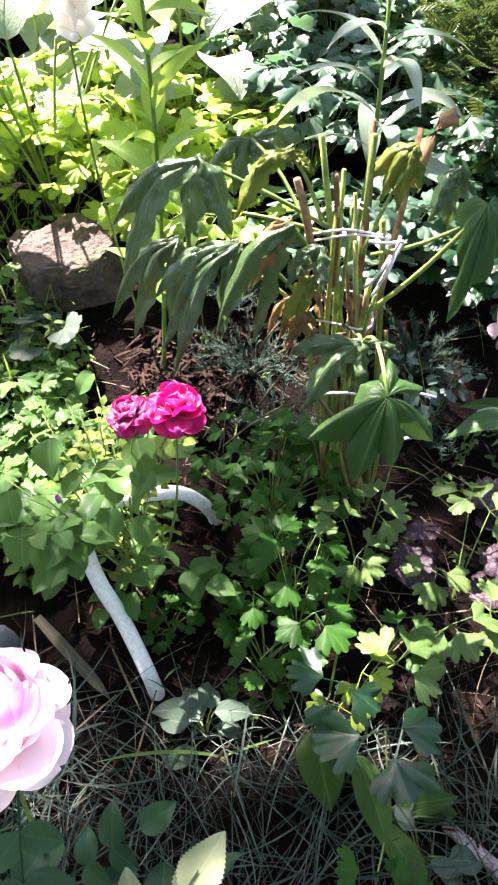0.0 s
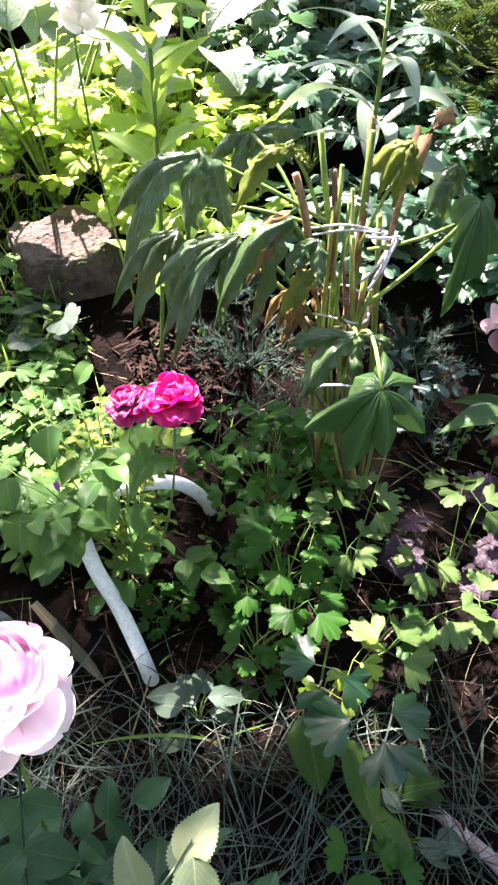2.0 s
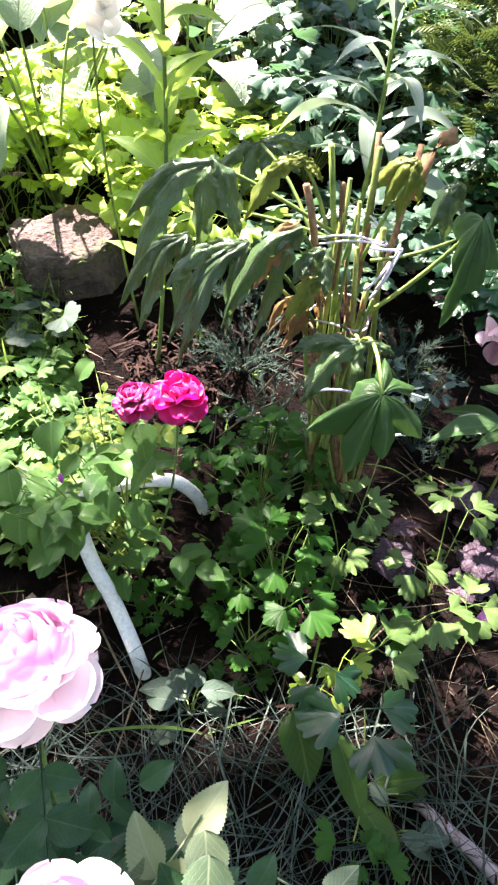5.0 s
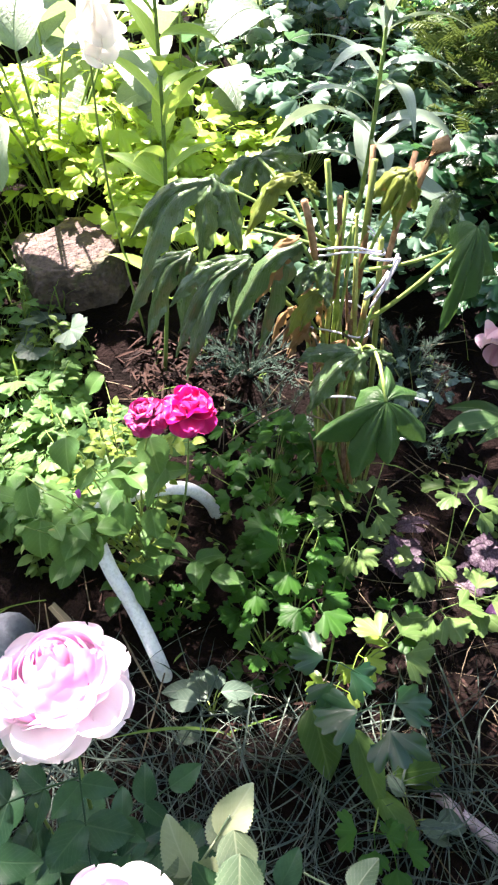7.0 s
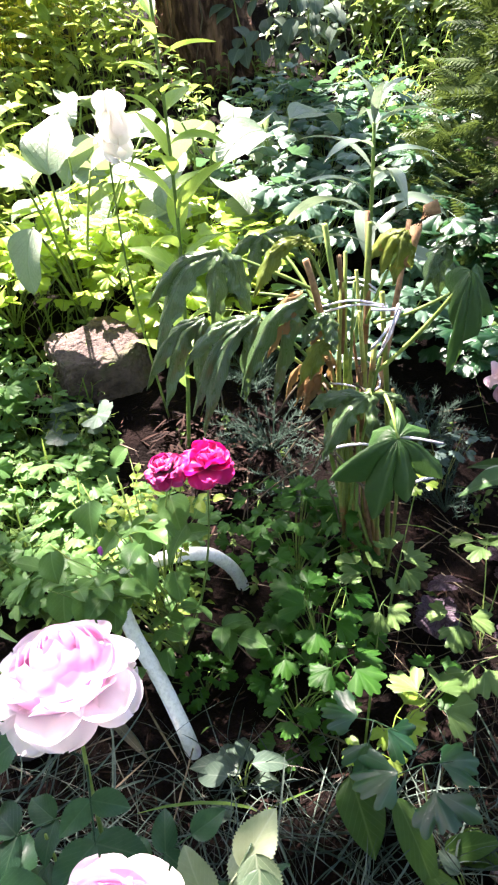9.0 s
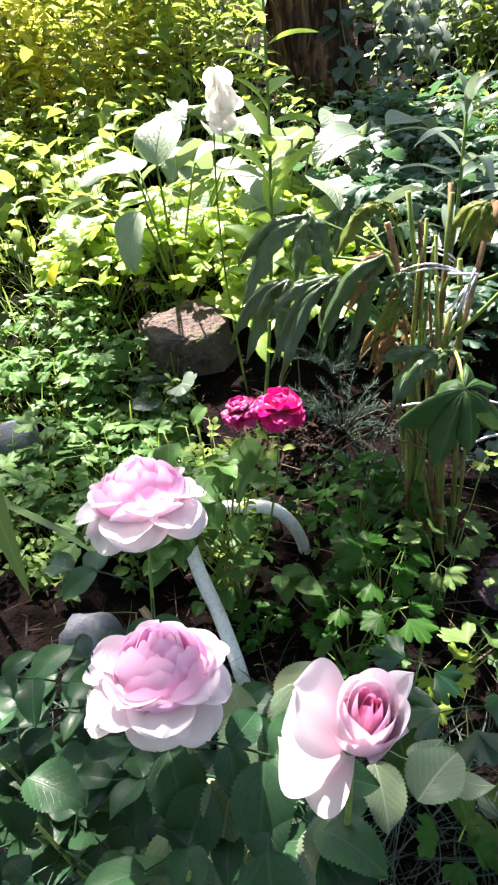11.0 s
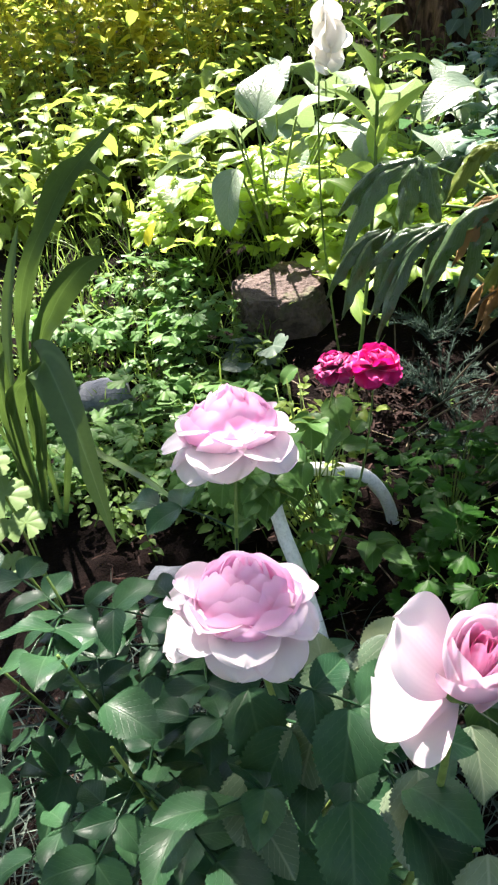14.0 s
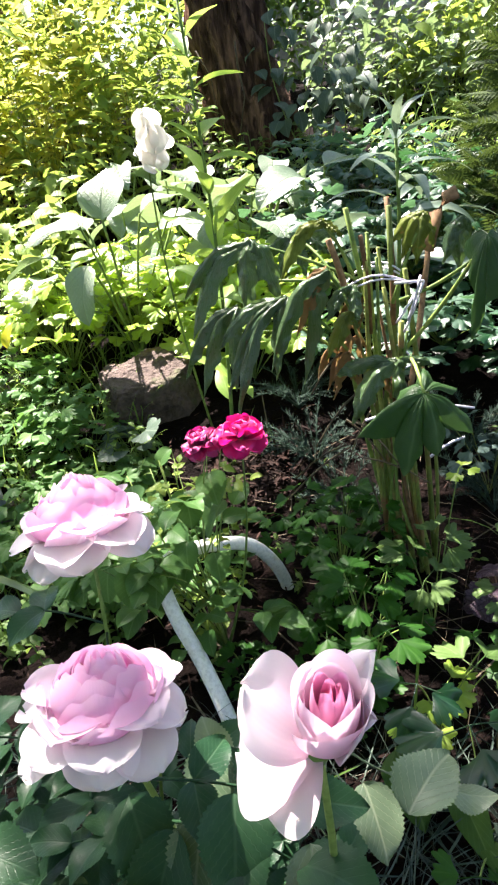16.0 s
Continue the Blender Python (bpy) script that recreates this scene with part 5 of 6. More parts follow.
lily = leafy_stem("lily", "lily stem with long arching grey-green leaves", (0.10, 1.27), (0.155, 1.25, 0.76), 15, LILYL, M_STEMG, 0.007, (-5, 25), first=0.55)

for az, el in ((-40, 72), (60, 60), (170, 66)):
    put("leaf", LILYL[0], lily, aim((0.155, 1.25, 0.757), heading(az, el), 0, 0.42))


def build_cream_flower():
    c = thing("cream_flower", (-0.34, 1.22, ground_z(-0.34, 1.22)), "withering crumpled cream flower nodding on a thin stem", "flower")
    pts = arc((-0.34, 1.22, ground_z(-0.34, 1.22)), (-0.275, 0.905, 0.895), 0.06, 10, (-0.6, 0.8, 0.6))
    put("stem", Sheet().add(tube(pts, 0.003, 0.0015, 6)).mesh("stem", M_STEMG), c)
    for i in range(9):
        sh = Sheet().add(petal(U(0.040, 0.052), U(0.044, 0.058), U(-0.4, 0.6), U(-30, 15), U(-70, 50), 700 + i, notch=0.12, wavy=0.26))
        m = Matrix.Translation((-0.270 + U(-0.008, 0.008), 0.90, 0.885 - 0.006 * i)) @ Matrix.Rotation(radians(i * 137), 4, "Z") @ Matrix.Rotation(radians(-62 + U(-26, 24)), 4, "X") @ Matrix.Rotation(radians(U(-50, 50)), 4, "Y")
        put("petal", sh.mesh("petal", M_CREAM), c, m, "browned folded petal" if i == 4 else "")


build_cream_flower()


def build_dusky_flower():
    c = thing("dusky_rose", (0.40, 0.78, ground_z(0.40, 0.78)), "dusky pink blossom with loose folded petals on a thin stem", "flower")
    put("stem", Sheet().add(tube(arc((0.40, 0.78, 0.0), (0.315, 0.73, 0.478), 0.04, 8, (1, 0, 0)), 0.003, 0.002, 6)).mesh("stem", M_STEMR), c)
    heart = Vector((0.309, 0.727, 0.474))
    put("calyx", Sheet().add(tube([heart + Vector((0.008, 0, 0.004)), heart, heart - Vector((0.006, 0, 0))], 0.004, 0.006, 8)).mesh("calyx", M_STEMG), c)
    for i, (d, L, W, cup, roll, mat) in enumerate((((-0.8, -0.35, 0.62), 0.044, 0.036, 1.1, 20, M_DUSKYPALE), ((-0.95, -0.3, 0.15), 0.040, 0.036, 1.2, 50, M_DUSKYPALE), ((-0.6, -0.5, 0.45), 0.036, 0.034, 0.9, -30, M_DUSKYPALE),
                                             ((-0.45, -0.35, -0.8), 0.036, 0.034, 0.5, 0, M_DUSKY), ((0.0, -0.4, -0.8), 0.036, 0.034, 0.6, 20, M_DUSKY), ((0.75, 0.0, 0.6), 0.046, 0.036, 0.5, -20, M_DUSKY))):
        sh = Sheet().add(petal(L, W, cup, 6, -24, 800 + i, wavy=0.09))
        put("petal", sh.mesh("petal", mat), c, aim(heart, Vector(d).normalized(), roll))


build_dusky_flower()

# strap-leaved plant
def sword(t):
    return (0.3 + 0.7 * min(1, t * 1.8)) * (1 if t < 0.6 else max(0.0, 1 - ((t - 0.6) / 0.4) ** 2.0))


def snapped(t):
    return min(1.0, 0.5 + 5 * t) * (1 if t < 0.3 else max(0.0, 1 - ((t - 0.3) / 0.7) ** 1.5))


def build_strap():
    base = Vector((-0.84, 0.58, ground_z(-0.84, 0.58)))
    c = thing("daylily", base, "daylily with long arching strap leaves", "perennial plant")
    long = (((-0.675, 0.50, 0.505, -0.55, 0.50, 0.70, -0.431, 0.50, 0.79), 0.022, 30), ((-0.70, 0.52, 0.46, -0.581, 0.52, 0.686, -0.509, 0.52, 0.745, -0.46, 0.51, 0.72), 0.024, 30), ((-0.66, 0.50, 0.45, -0.602, 0.50, 0.549, -0.52, 0.48, 0.62, -0.470, 0.47, 0.64), 0.038, 35), ((-0.74, 0.50, 0.36, -0.66, 0.47, 0.45, -0.61, 0.455, 0.49), 0.040, 40), ((-0.67, 0.54, 0.30, -0.591, 0.50, 0.302, -0.48, 0.45, 0.30, -0.408, 0.42, 0.275), 0.028, 40), ((-0.80, 0.52, 0.45, -0.92, 0.50, 0.66), 0.024, -30))
    short = (((-0.77, 0.54, 0.42, -0.70, 0.50, 0.60, -0.649, 0.50, 0.671), 0.022, 10), ((-0.86, 0.66, 0.40, -0.80, 0.72, 0.62), 0.024, 0), ((-0.95, 0.55, 0.35, -1.1, 0.5, 0.45), 0.030, -60), ((-0.76, 0.50, 0.38, -0.68, 0.46, 0.50), 0.020, 20), ((-0.86, 0.45, 0.36, -0.9, 0.34, 0.42), 0.030, 0), ((-0.80, 0.50, 0.40, -0.74, 0.46, 0.55, -0.70, 0.44, 0.57), 0.022, 0))
    for i, (w, width, turn) in enumerate(long + short):
        pts = [base + Vector((U(-0.03, 0.03), U(-0.03, 0.03), 0))] + [w[k:k + 3] for k in range(0, len(w), 3)]
        put("leaf", Sheet().add(ribbon(pts, width, sword, 3, 0.4, 9, turn)).mesh("strap_leaf", M_STRAP), c)
    put("leaf", Sheet().add(ribbon([(-0.615, 0.455, 0.485), (-0.597, 0.45, 0.478), (-0.556, 0.42, 0.356), (-0.516, 0.38, 0.216)], 0.062, snapped, 4, 0.35, 9, 42)).mesh("strap_leaf", M_STRAP), c, None, "broad strap leaf snapped and hanging down")


build_strap()

M_EDGED = leaf_mat("pale_edged_leaf", (0.03, 0.07, 0.02), (0.07, 0.13, 0.04), (0.20, 0.26, 0.13), 0.4, 1, 0.42, 0.2)
M_VARIEGATED = leaf_mat("cream_edged_leaf", (0.035, 0.085, 0.03), (0.08, 0.15, 0.055), (0.12, 0.2, 0.08), 0.4, 1, 0.4, 0.2, margin=(0.36, 0.38, 0.29))
EDGED = leaf_meshes("edged_leaf", M_EDGED, 0.17, 0.04, lance, 3, 430, (25, -30), 0.3, 10)
tuft("edged_perennial", "low perennial with broad arching pointed leaves", (0.50, 0.95), (0.05, 0.04), 0.15, 5, EDGED, r=0.002)


def build_variegated():
    foot = Vector((0.49, 0.90, ground_z(0.49, 0.90)))
    c = thing("variegated_hosta", foot, "small hosta with cream-edged green leaves in the shade", "perennial plant")
    for i, (p, az, el, L) in enumerate((((0.44, 0.89, 0.165), -95, -4, 0.15), ((0.47, 0.86, 0.17), 130, -10, 0.15), ((0.45, 0.82, 0.13), 175, -30, 0.12), ((0.49, 0.93, 0.18), -70, 25, 0.10))):
        put("stalk", Sheet().add(tube(arc(foot, p, 0.02, 5), 0.0025, 0.002, 6)).mesh("stalk", M_STEMG), c)
        put("leaf", Sheet().add(blade(L, 0.058, lance, 14, 5, 0.3, 12, -35, ruffle=0.05, seed=480 + i)).mesh("leaf", M_VARIEGATED), c, aim(p, heading(az, el), U(-12, 12)))


build_variegated()
VIOLET = leaf_meshes("violet_leaf", leaf_mat("violet_leaf", (0.022, 0.009, 0.026), (0.065, 0.026, 0.07), (0.1, 0.05, 0.1), 0.4, 6, 0.4, 0.08, (0.12, 0.03, 0.12)), 0.06, 0.032, ovate, 2, 490, (15, -25), 0.3, 8)
tuft("violet_perennial", "low clump of violet-purple leaves on the soil", (0.43, 0.575), (0.04, 0.03), 0.05, 9, VIOLET, M_TWIG, 1.0, 25)

# dock, grey-green sprigs, withered leaf, sticks
def build_dock():
    foot = Vector((0.07, 0.36, ground_z(0.07, 0.36)))
    c = thing("dock", foot, "dock with two long olive leaves lying on the grass", "weed")
    for i, (p, az, el, L) in enumerate((((0.040, 0.345, 0.07), 165, -6, 0.105), ((0.098, 0.310, 0.085), 158, -16, 0.125))):
        put("stalk", Sheet().add(tube(arc(foot, p, 0.01, 4), 0.003, 0.002, 6)).mesh("stalk", M_STEMR), c)
        put("leaf", Sheet().add(blade(L, (0.066, 0.046)[i], ovate, 22, 4, 0.18, 8, -22, ruffle=0.09, seed=460 + i)).mesh("dock_leaf", M_DOCK), c, aim(p, heading(az, el), U(-10, 10)))


build_dock()
DOCK = leaf_meshes("dock_leaf", M_DOCK, 0.13, 0.05, ovate, 3, 400, (10, -25), 0.2, 10, 3, 0.08)
tuft("dock", "dock plant with oblong olive leaves lying low", (0.13, 0.25), (0.05, 0.05), 0.05, 3, DOCK, category="weed", r=0.002)
SPRIG = leaf_meshes("sprig_leaf", M_BLUELEAF, 0.045, 0.026, ovate, 3, 420, (10, -25), 0.2, 6, 2)
tuft("grey_sprig", "sprig with smooth grey-green oval leaves", (0.18, 0.21), (0.05, 0.04), 0.06, 7, SPRIG, scale=1.1, category="weed")
GREYLOBED = [trifoliate("grey_leaf", M_GREYLEAF, 90 + q, 0.030, 3, 0.16) for q in range(2)]
tuft("grey_columbine", "shaded columbine with grey-green rounded leaflets", (0.30, 1.0), (0.09, 0.06), 0.24, 9, GREYLOBED, M_STEMR, 1.05, 25, r=0.001)
tuft("grey_sprig", "sprig with smooth grey-green oval leaves", (-0.115, 0.35), (0.03, 0.06), 0.07, 8, SPRIG, scale=1.5, category="weed")
DEAD = leaf_meshes("dead_leaf", M_DEAD, 0.20, 0.021, strap, 1, 440, (-20, -25), 0.5, 8)
solo("withered_strap_leaf", DEAD[0], "withered grey strap leaf lying on the soil", "leaf", m=Matrix.Translation((-0.40, 0.50, 0.075)) @ Matrix.Rotation(radians(-128), 4, "Z"))
solo("fallen_stick", Sheet().add(tube([(0.22, 0.25, 0.012), (0.25, 0.22, 0.022), (0.29, 0.19, 0.016), (0.35, 0.13, 0.012)], 0.008, 0.011, 10)).mesh("fallen_stick", plain_mat("lichened_stick", (0.26, 0.20, 0.22), (0.46, 0.38, 0.42), 40, 200, 0.8, 0.8, 0.002)), "short lichened stick lying on the soil", "stick")


# ---- grasses, weeds, juniper (uncountable) ----
def grass(name, label, count, area, lengths, width, mat, el=(50, 88), lean=-40, keep=None):
    sh = Sheet()
    for i in range(count):
        x, y = U(area[0], area[1]), U(area[2], area[3])
        if keep and not keep(x, y):
            continue
        e = U(*el)
        sh.add(blade(U(*lengths), width * U(0.6, 1.3), strap, 5, 1, 0.4, e, e + U(lean * 2, 0), seed=i), Matrix.Translation((x, y, ground_z(x, y) - 0.004)) @ Matrix.Rotation(U(0, 6.28), 4, "Z"))
    solo(name, sh.mesh(name, mat), label, "grass", kind="stuff")


grass("lawn_tufts", "fresh green grass among the weeds", 1100, (-1.6, -0.5, 0.7, 2.0), (0.08, 0.2), 0.0045, M_GRASS)
grass("grass_wisps", "scattered green grass blades in the bed", 26, (-0.5, 0.6, 0.1, 1.3), (0.08, 0.22), 0.004, M_GRASS, (30, 80))
grass("back_grass", "long grass at the tree's foot", 700, (-1.6, 1.2, 2.2, 3.8), (0.12, 0.32), 0.008, M_GRASS, keep=lambda x, y: not -0.75 < x < 0.2)


def weeds(name, label, count, area, meshes_piece, heights, mat, size, category="weed"):
    """Many thin leafy stems, as one uncountable growth."""
    sh = Sheet()
    for i in range(count):
        x, y = U(area[0], area[1]), U(area[2], area[3])
        z0, h = ground_z(x, y), U(*heights)
        top = Vector((x + U(-0.12, 0.12) * h, y + U(-0.12, 0.12) * h, z0 + h))
        pts = arc((x, y, z0), top, U(-0.03, 0.03), 4, (1, 0, 0))
        sh.add(tube(pts, 0.0022, 0.001, 4, False))
        nl = int(h / (size * 0.42))
        for k in range(nl):
            t = 0.12 + 0.88 * k / nl
            q = Vector((x, y, z0)).lerp(top, t)
            sh.add(rnd.choice(meshes_piece), aim(q, heading(U(0, 360), U(-25, 40)), U(-30, 30), size * U(0.7, 1.25)))
    return solo(name, sh.mesh(name, mat), label, category, kind="stuff")


OVAL = [blade(1.0, 0.5, ovate, 4, 1, 0.25, 15 + U(-10, 10), -35 + U(-15, 15), seed=s) for s in range(4)]
LANCE = [blade(1.0, 0.30, lance, 4, 1, 0.3, 20 + U(-10, 10), -35 + U(-15, 15), seed=s) for s in range(4)]
weeds("chickweed", "low carpet of small-leaved weeds", 300, (-1.5, -0.45, 0.55, 1.5), OVAL, (0.05, 0.14), M_WEED, 0.03)
weeds("bed_seedlings", "small green seedlings on the soil", 40, (-0.35, 0.5, 0.55, 1.2), OVAL, (0.02, 0.07), M_WEED, 0.02)
weeds("back_border", "dense border of leafy green stems", 150, (-2.8, -0.55, 2.6, 4.0), LANCE, (0.4, 0.95), M_BUSH, 0.14)
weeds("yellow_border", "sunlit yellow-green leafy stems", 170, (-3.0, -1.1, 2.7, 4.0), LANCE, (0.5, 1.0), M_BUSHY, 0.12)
weeds("near_border", "leafy stems beside the weeds", 190, (-2.2, -0.95, 1.7, 2.7), OVAL, (0.2, 0.42), M_BUSH, 0.10)
weeds("tree_foot_weeds", "leafy weeds round the tree's foot", 230, (-0.7, 1.3, 2.35, 3.3), OVAL, (0.06, 0.2), M_WEED, 0.06)

weeds("grey_border", "grey-green leafy stems beyond the tree", 80, (-0.1, 1.2, 3.3, 4.2), OVAL, (0.25, 0.6), M_HOSTA, 0.09)
weeds("bright_border", "bright sunlit leafy stems beyond the conifer", 120, (0.35, 1.5, 3.3, 4.4), OVAL, (0.2, 0.5), M_BUSH, 0.10)


def shrub(name, label, p, size, count, piece, mat, leaf, limbs=7, category="shrub"):
    """A shrub: bent limbs with twigs from one foot, and a crown of many leaves in uneven clumps."""
    base = Vector((p[0], p[1], ground_z(p[0], p[1])))
    c = thing(name, base, label, category)
    tips = []
    for i in range(limbs):
        a = U(0, 360)
        q = base + Vector((size[0] * U(0.2, 0.8) * math.sin(radians(a)), size[1] * U(0.2, 0.8) * math.cos(radians(a)), size[2] * U(0.5, 0.95)))
        put("limb", Sheet().add(tube(arc(base, q, U(-0.1, 0.1), 6, (1, 0, 0)), 0.02, 0.006, 6)).mesh("limb", M_BARK), c)
        tips += [base.lerp(q, t) for t in (0.35, 0.55, 0.75, 0.9, 1.0)]
    sh = Sheet()
    clumps = [(rnd.choice(tips) + Vector((U(-1, 1) * size[0] * 0.4, U(-1, 1) * size[1] * 0.4, U(-0.35, 0.25) * size[2])), U(0.06, 0.2)) for i in range(count // 30)]
    for i in range(count):
        o, r = rnd.choice(clumps)
        q = o + Vector((rnd.gauss(0, r), rnd.gauss(0, r), rnd.gauss(0, r * 0.8)))
        if q.z < ground_z(q.x, q.y) + 0.03:
            continue
        sh.add(rnd.choice(piece), aim(q, heading(U(0, 360), U(-40, 35)), U(-40, 40), leaf * U(0.7, 1.3)))
    put("crown", sh.mesh("crown", mat), c)
    return c


shrub("sunny_shrub", "sunlit shrub with small green leaves", (1.75, 4.7), (0.9, 0.7, 1.5), 3800, OVAL, M_BUSH, 0.07)
shrub("sunny_shrub", "sunlit shrub with small green leaves", (-0.6, 5.0), (0.9, 0.7, 1.6), 3800, OVAL, M_BUSHD, 0.075)
shrub("dark_shrub", "dark leafy shrub behind the border", (-1.6, 4.6), (1.2, 0.8, 1.6), 4500, OVAL, M_BUSH, 0.075)
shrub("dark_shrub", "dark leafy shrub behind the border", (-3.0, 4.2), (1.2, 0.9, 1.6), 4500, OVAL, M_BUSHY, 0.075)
shrub("dark_shrub", "dark leafy shrub beyond the conifer", (2.2, 4.2), (1.2, 0.9, 1.8), 4200, OVAL, M_BUSHD, 0.075)
for i in range(9):
    shrub("far_shrub", "tall leafy shrub closing off the garden", (-6.5 + 1.7 * i, 7.0 + 0.7 * math.sin(i * 2.3)), (1.3, 0.9, 2.6), 2600, OVAL, (M_BUSH, M_BUSHD, M_TREELEAF)[i % 3], 0.12, 5)


# shrubs added out of view at both sides to cut the sky light
for i in (0, 1, 8, 9):
    a = radians(75 + 21 * i)
    shrub("sky_screen_shrub", "dense unseen shrub added beside the garden to dim the sky light", (4.6 * math.sin(a) * (1.1 if math.sin(a) > 0 else 1.0), 1.0 + 4.6 * math.cos(a)), (1.2, 1.0, 2.8), 1500, OVAL, (M_BUSHD, M_BUSH)[i % 2], 0.16, 5)


def conifer(name, label, p, h, r, count, mat):
    base = Vector((p[0], p[1], ground_z(p[0], p[1])))
    c = thing(name, base, label, "conifer")
    put("trunk", Sheet().add(tube(arc(base, base + Vector((0, 0, h)), 0.02, 6, (1, 0, 0)), 0.04, 0.01, 8)).mesh("trunk", M_BARK), c)
    sh = Sheet()
    for i in range(count):
        t = U(0.0, 0.97)
        rr = r * (1 - t) ** 0.7 * U(0.55, 1.05) * (1 + 0.2 * math.sin(7 * t + 1))
        a = U(0, 360)
        q = base + Vector((rr * math.sin(radians(a)), rr * math.cos(radians(a)), 0.03 + t * h))
        m0 = aim(q, heading(a + U(-30, 30), U(-20, 50)), U(-80, 80), U(0.6, 1.2))
        sh.add(blade(0.10, 0.006, strap, 3, 1, 0.3, 0, -25, seed=i), m0)
        for k in range(7):
            for s in (-1, 1):
                sh.add(blade(0.04 * (1 - 0.09 * k), 0.007, strap, 2, 1, 0.3, 0, -15), m0 @ Matrix.Translation((0, 0.012 + 0.012 * k, 0)) @ Matrix.Rotation(radians(-s * 42), 4, "Z"))
    put("foliage", sh.mesh("foliage", mat), c)
    return c


conifer("thuja", "feathery green thuja with dense scaly sprays", (0.86, 1.92), 1.8, 0.43, 5200, M_THUJA)


def juniper(x, y, n, spread):
    base = Vector((x, y, ground_z(x, y)))
    c = thing("creeping_juniper", base, "low creeping juniper with blue-green needles", "juniper", "creeping junipers")
    for i in range(n):
        a = U(0, 360)
        tip = base + Vector((spread * U(0.4, 1) * math.sin(radians(a)), spread * U(0.4, 1) * math.cos(radians(a)), U(0.03, 0.12)))
        pts = arc(base, tip, 0.03, 6)
        sh = Sheet().add(tube(pts, 0.0016, 0.001, 4, False))
        for k in range(60):
            q = base.lerp(tip, U(0.2, 1.0))
            q = q + Vector((0, 0, 0.03 * math.sin(math.pi * (q - base).length / max(0.01, (tip - base).length))))
            sh.add(blade(U(0.012, 0.026), 0.003, strap, 1, 1, 0.3, 0, 0), aim(q, (tip - base).normalized() + heading(U(0, 360), U(-30, 60)), 0, 1))
        put("branch", sh.mesh("branch", M_JUNIPER), c)


juniper(0.28, 1.12, 26, 0.17)
juniper(-0.08, 1.12, 24, 0.16)
juniper(-0.12, 1.3, 24, 0.16)
juniper(0.30, 0.95, 16, 0.14)
juniper(-0.02, 0.97, 16, 0.12)


# ---- fence and vine beyond the bed ----
def build_fence():
    c = thing("board_fence", (0.9, 6.2, ground_z(0.9, 6.2)), "weathered grey board fence behind the shrubs", "fence")
    wood = plain_mat("weathered_board", (0.22, 0.20, 0.19), (0.42, 0.39, 0.37), 9, 90, 0.85, 0.6, 0.003)
    for i in range(26):
        x, y = -0.6 + 0.14 * i, 6.2 + U(-0.008, 0.008)
        z0 = ground_z(x, y) - 0.05
        h = 1.55 + U(-0.03, 0.03)
        w, d = 0.062, 0.011
        v = [(x + a * w, y + b * d, z0 + q * h) for q in (0, 0.985) for a, b in ((-1, -1), (1, -1), (1, 1), (-1, 1))] + [(x + a * w * 0.9, y + b * d * 0.6, z0 + h) for a, b in ((-1, -1), (1, -1), (1, 1), (-1, 1))]
        f = [(3, 2, 1, 0), (8, 9, 10, 11)] + [(k * 4 + j, k * 4 + (j + 1) % 4, k * 4 + 4 + (j + 1) % 4, k * 4 + 4 + j) for k in (0, 1) for j in range(4)]
        put("board", Sheet().add((np.array(v), f, np.array(v)[:, :2])).mesh("board", wood, False), c)
    for z in (0.35, 1.2):
        g = ground_z(1.0, 6.23) + z
        put("rail", Sheet().add(tube([(-0.7, 6.245, g), (2.98, 6.245, g)], 0.035, sides=4)).mesh("rail", wood, False), c)


build_fence()


def build_vine():
    c = thing("climbing_vine", (-0.12, 3.2, ground_z(-0.12, 3.2)), "vine with heart-shaped leaves climbing beside the trunk", "climbing plant")
    heart = leaf_meshes("vine_leaf", M_BLUELEAF, 0.085, 0.075, ovate, 3, 520, (10, -40), 0.2, 9, 3)
    for k in range(5):
        foot = Vector((-0.12 + 0.07 * k, 3.2 + U(-0.05, 0.05), ground_z(-0.1, 3.2) - 0.02))
        top = foot + Vector((U(-0.12, 0.1), U(-0.03, 0.05), U(0.55, 0.8)))
        pts = arc(foot, top, U(-0.06, 0.06), 8, (1, 0, 0))
        put("stem", Sheet().add(tube(pts, 0.004, 0.002, 5)).mesh("stem", M_STEMG), c)
        for j in range(13):
            t = U(0.25, 1.0) * 8
            q = pts[min(int(t), 8)]
            put("leaf", rnd.choice(heart), c, aim(q + Vector((U(-0.07, 0.07), U(-0.06, 0), U(-0.03, 0.03))), heading(180 + U(-80, 80), U(-60, -10)), U(-25, 25), U(0.7, 1.15)))


build_vine()


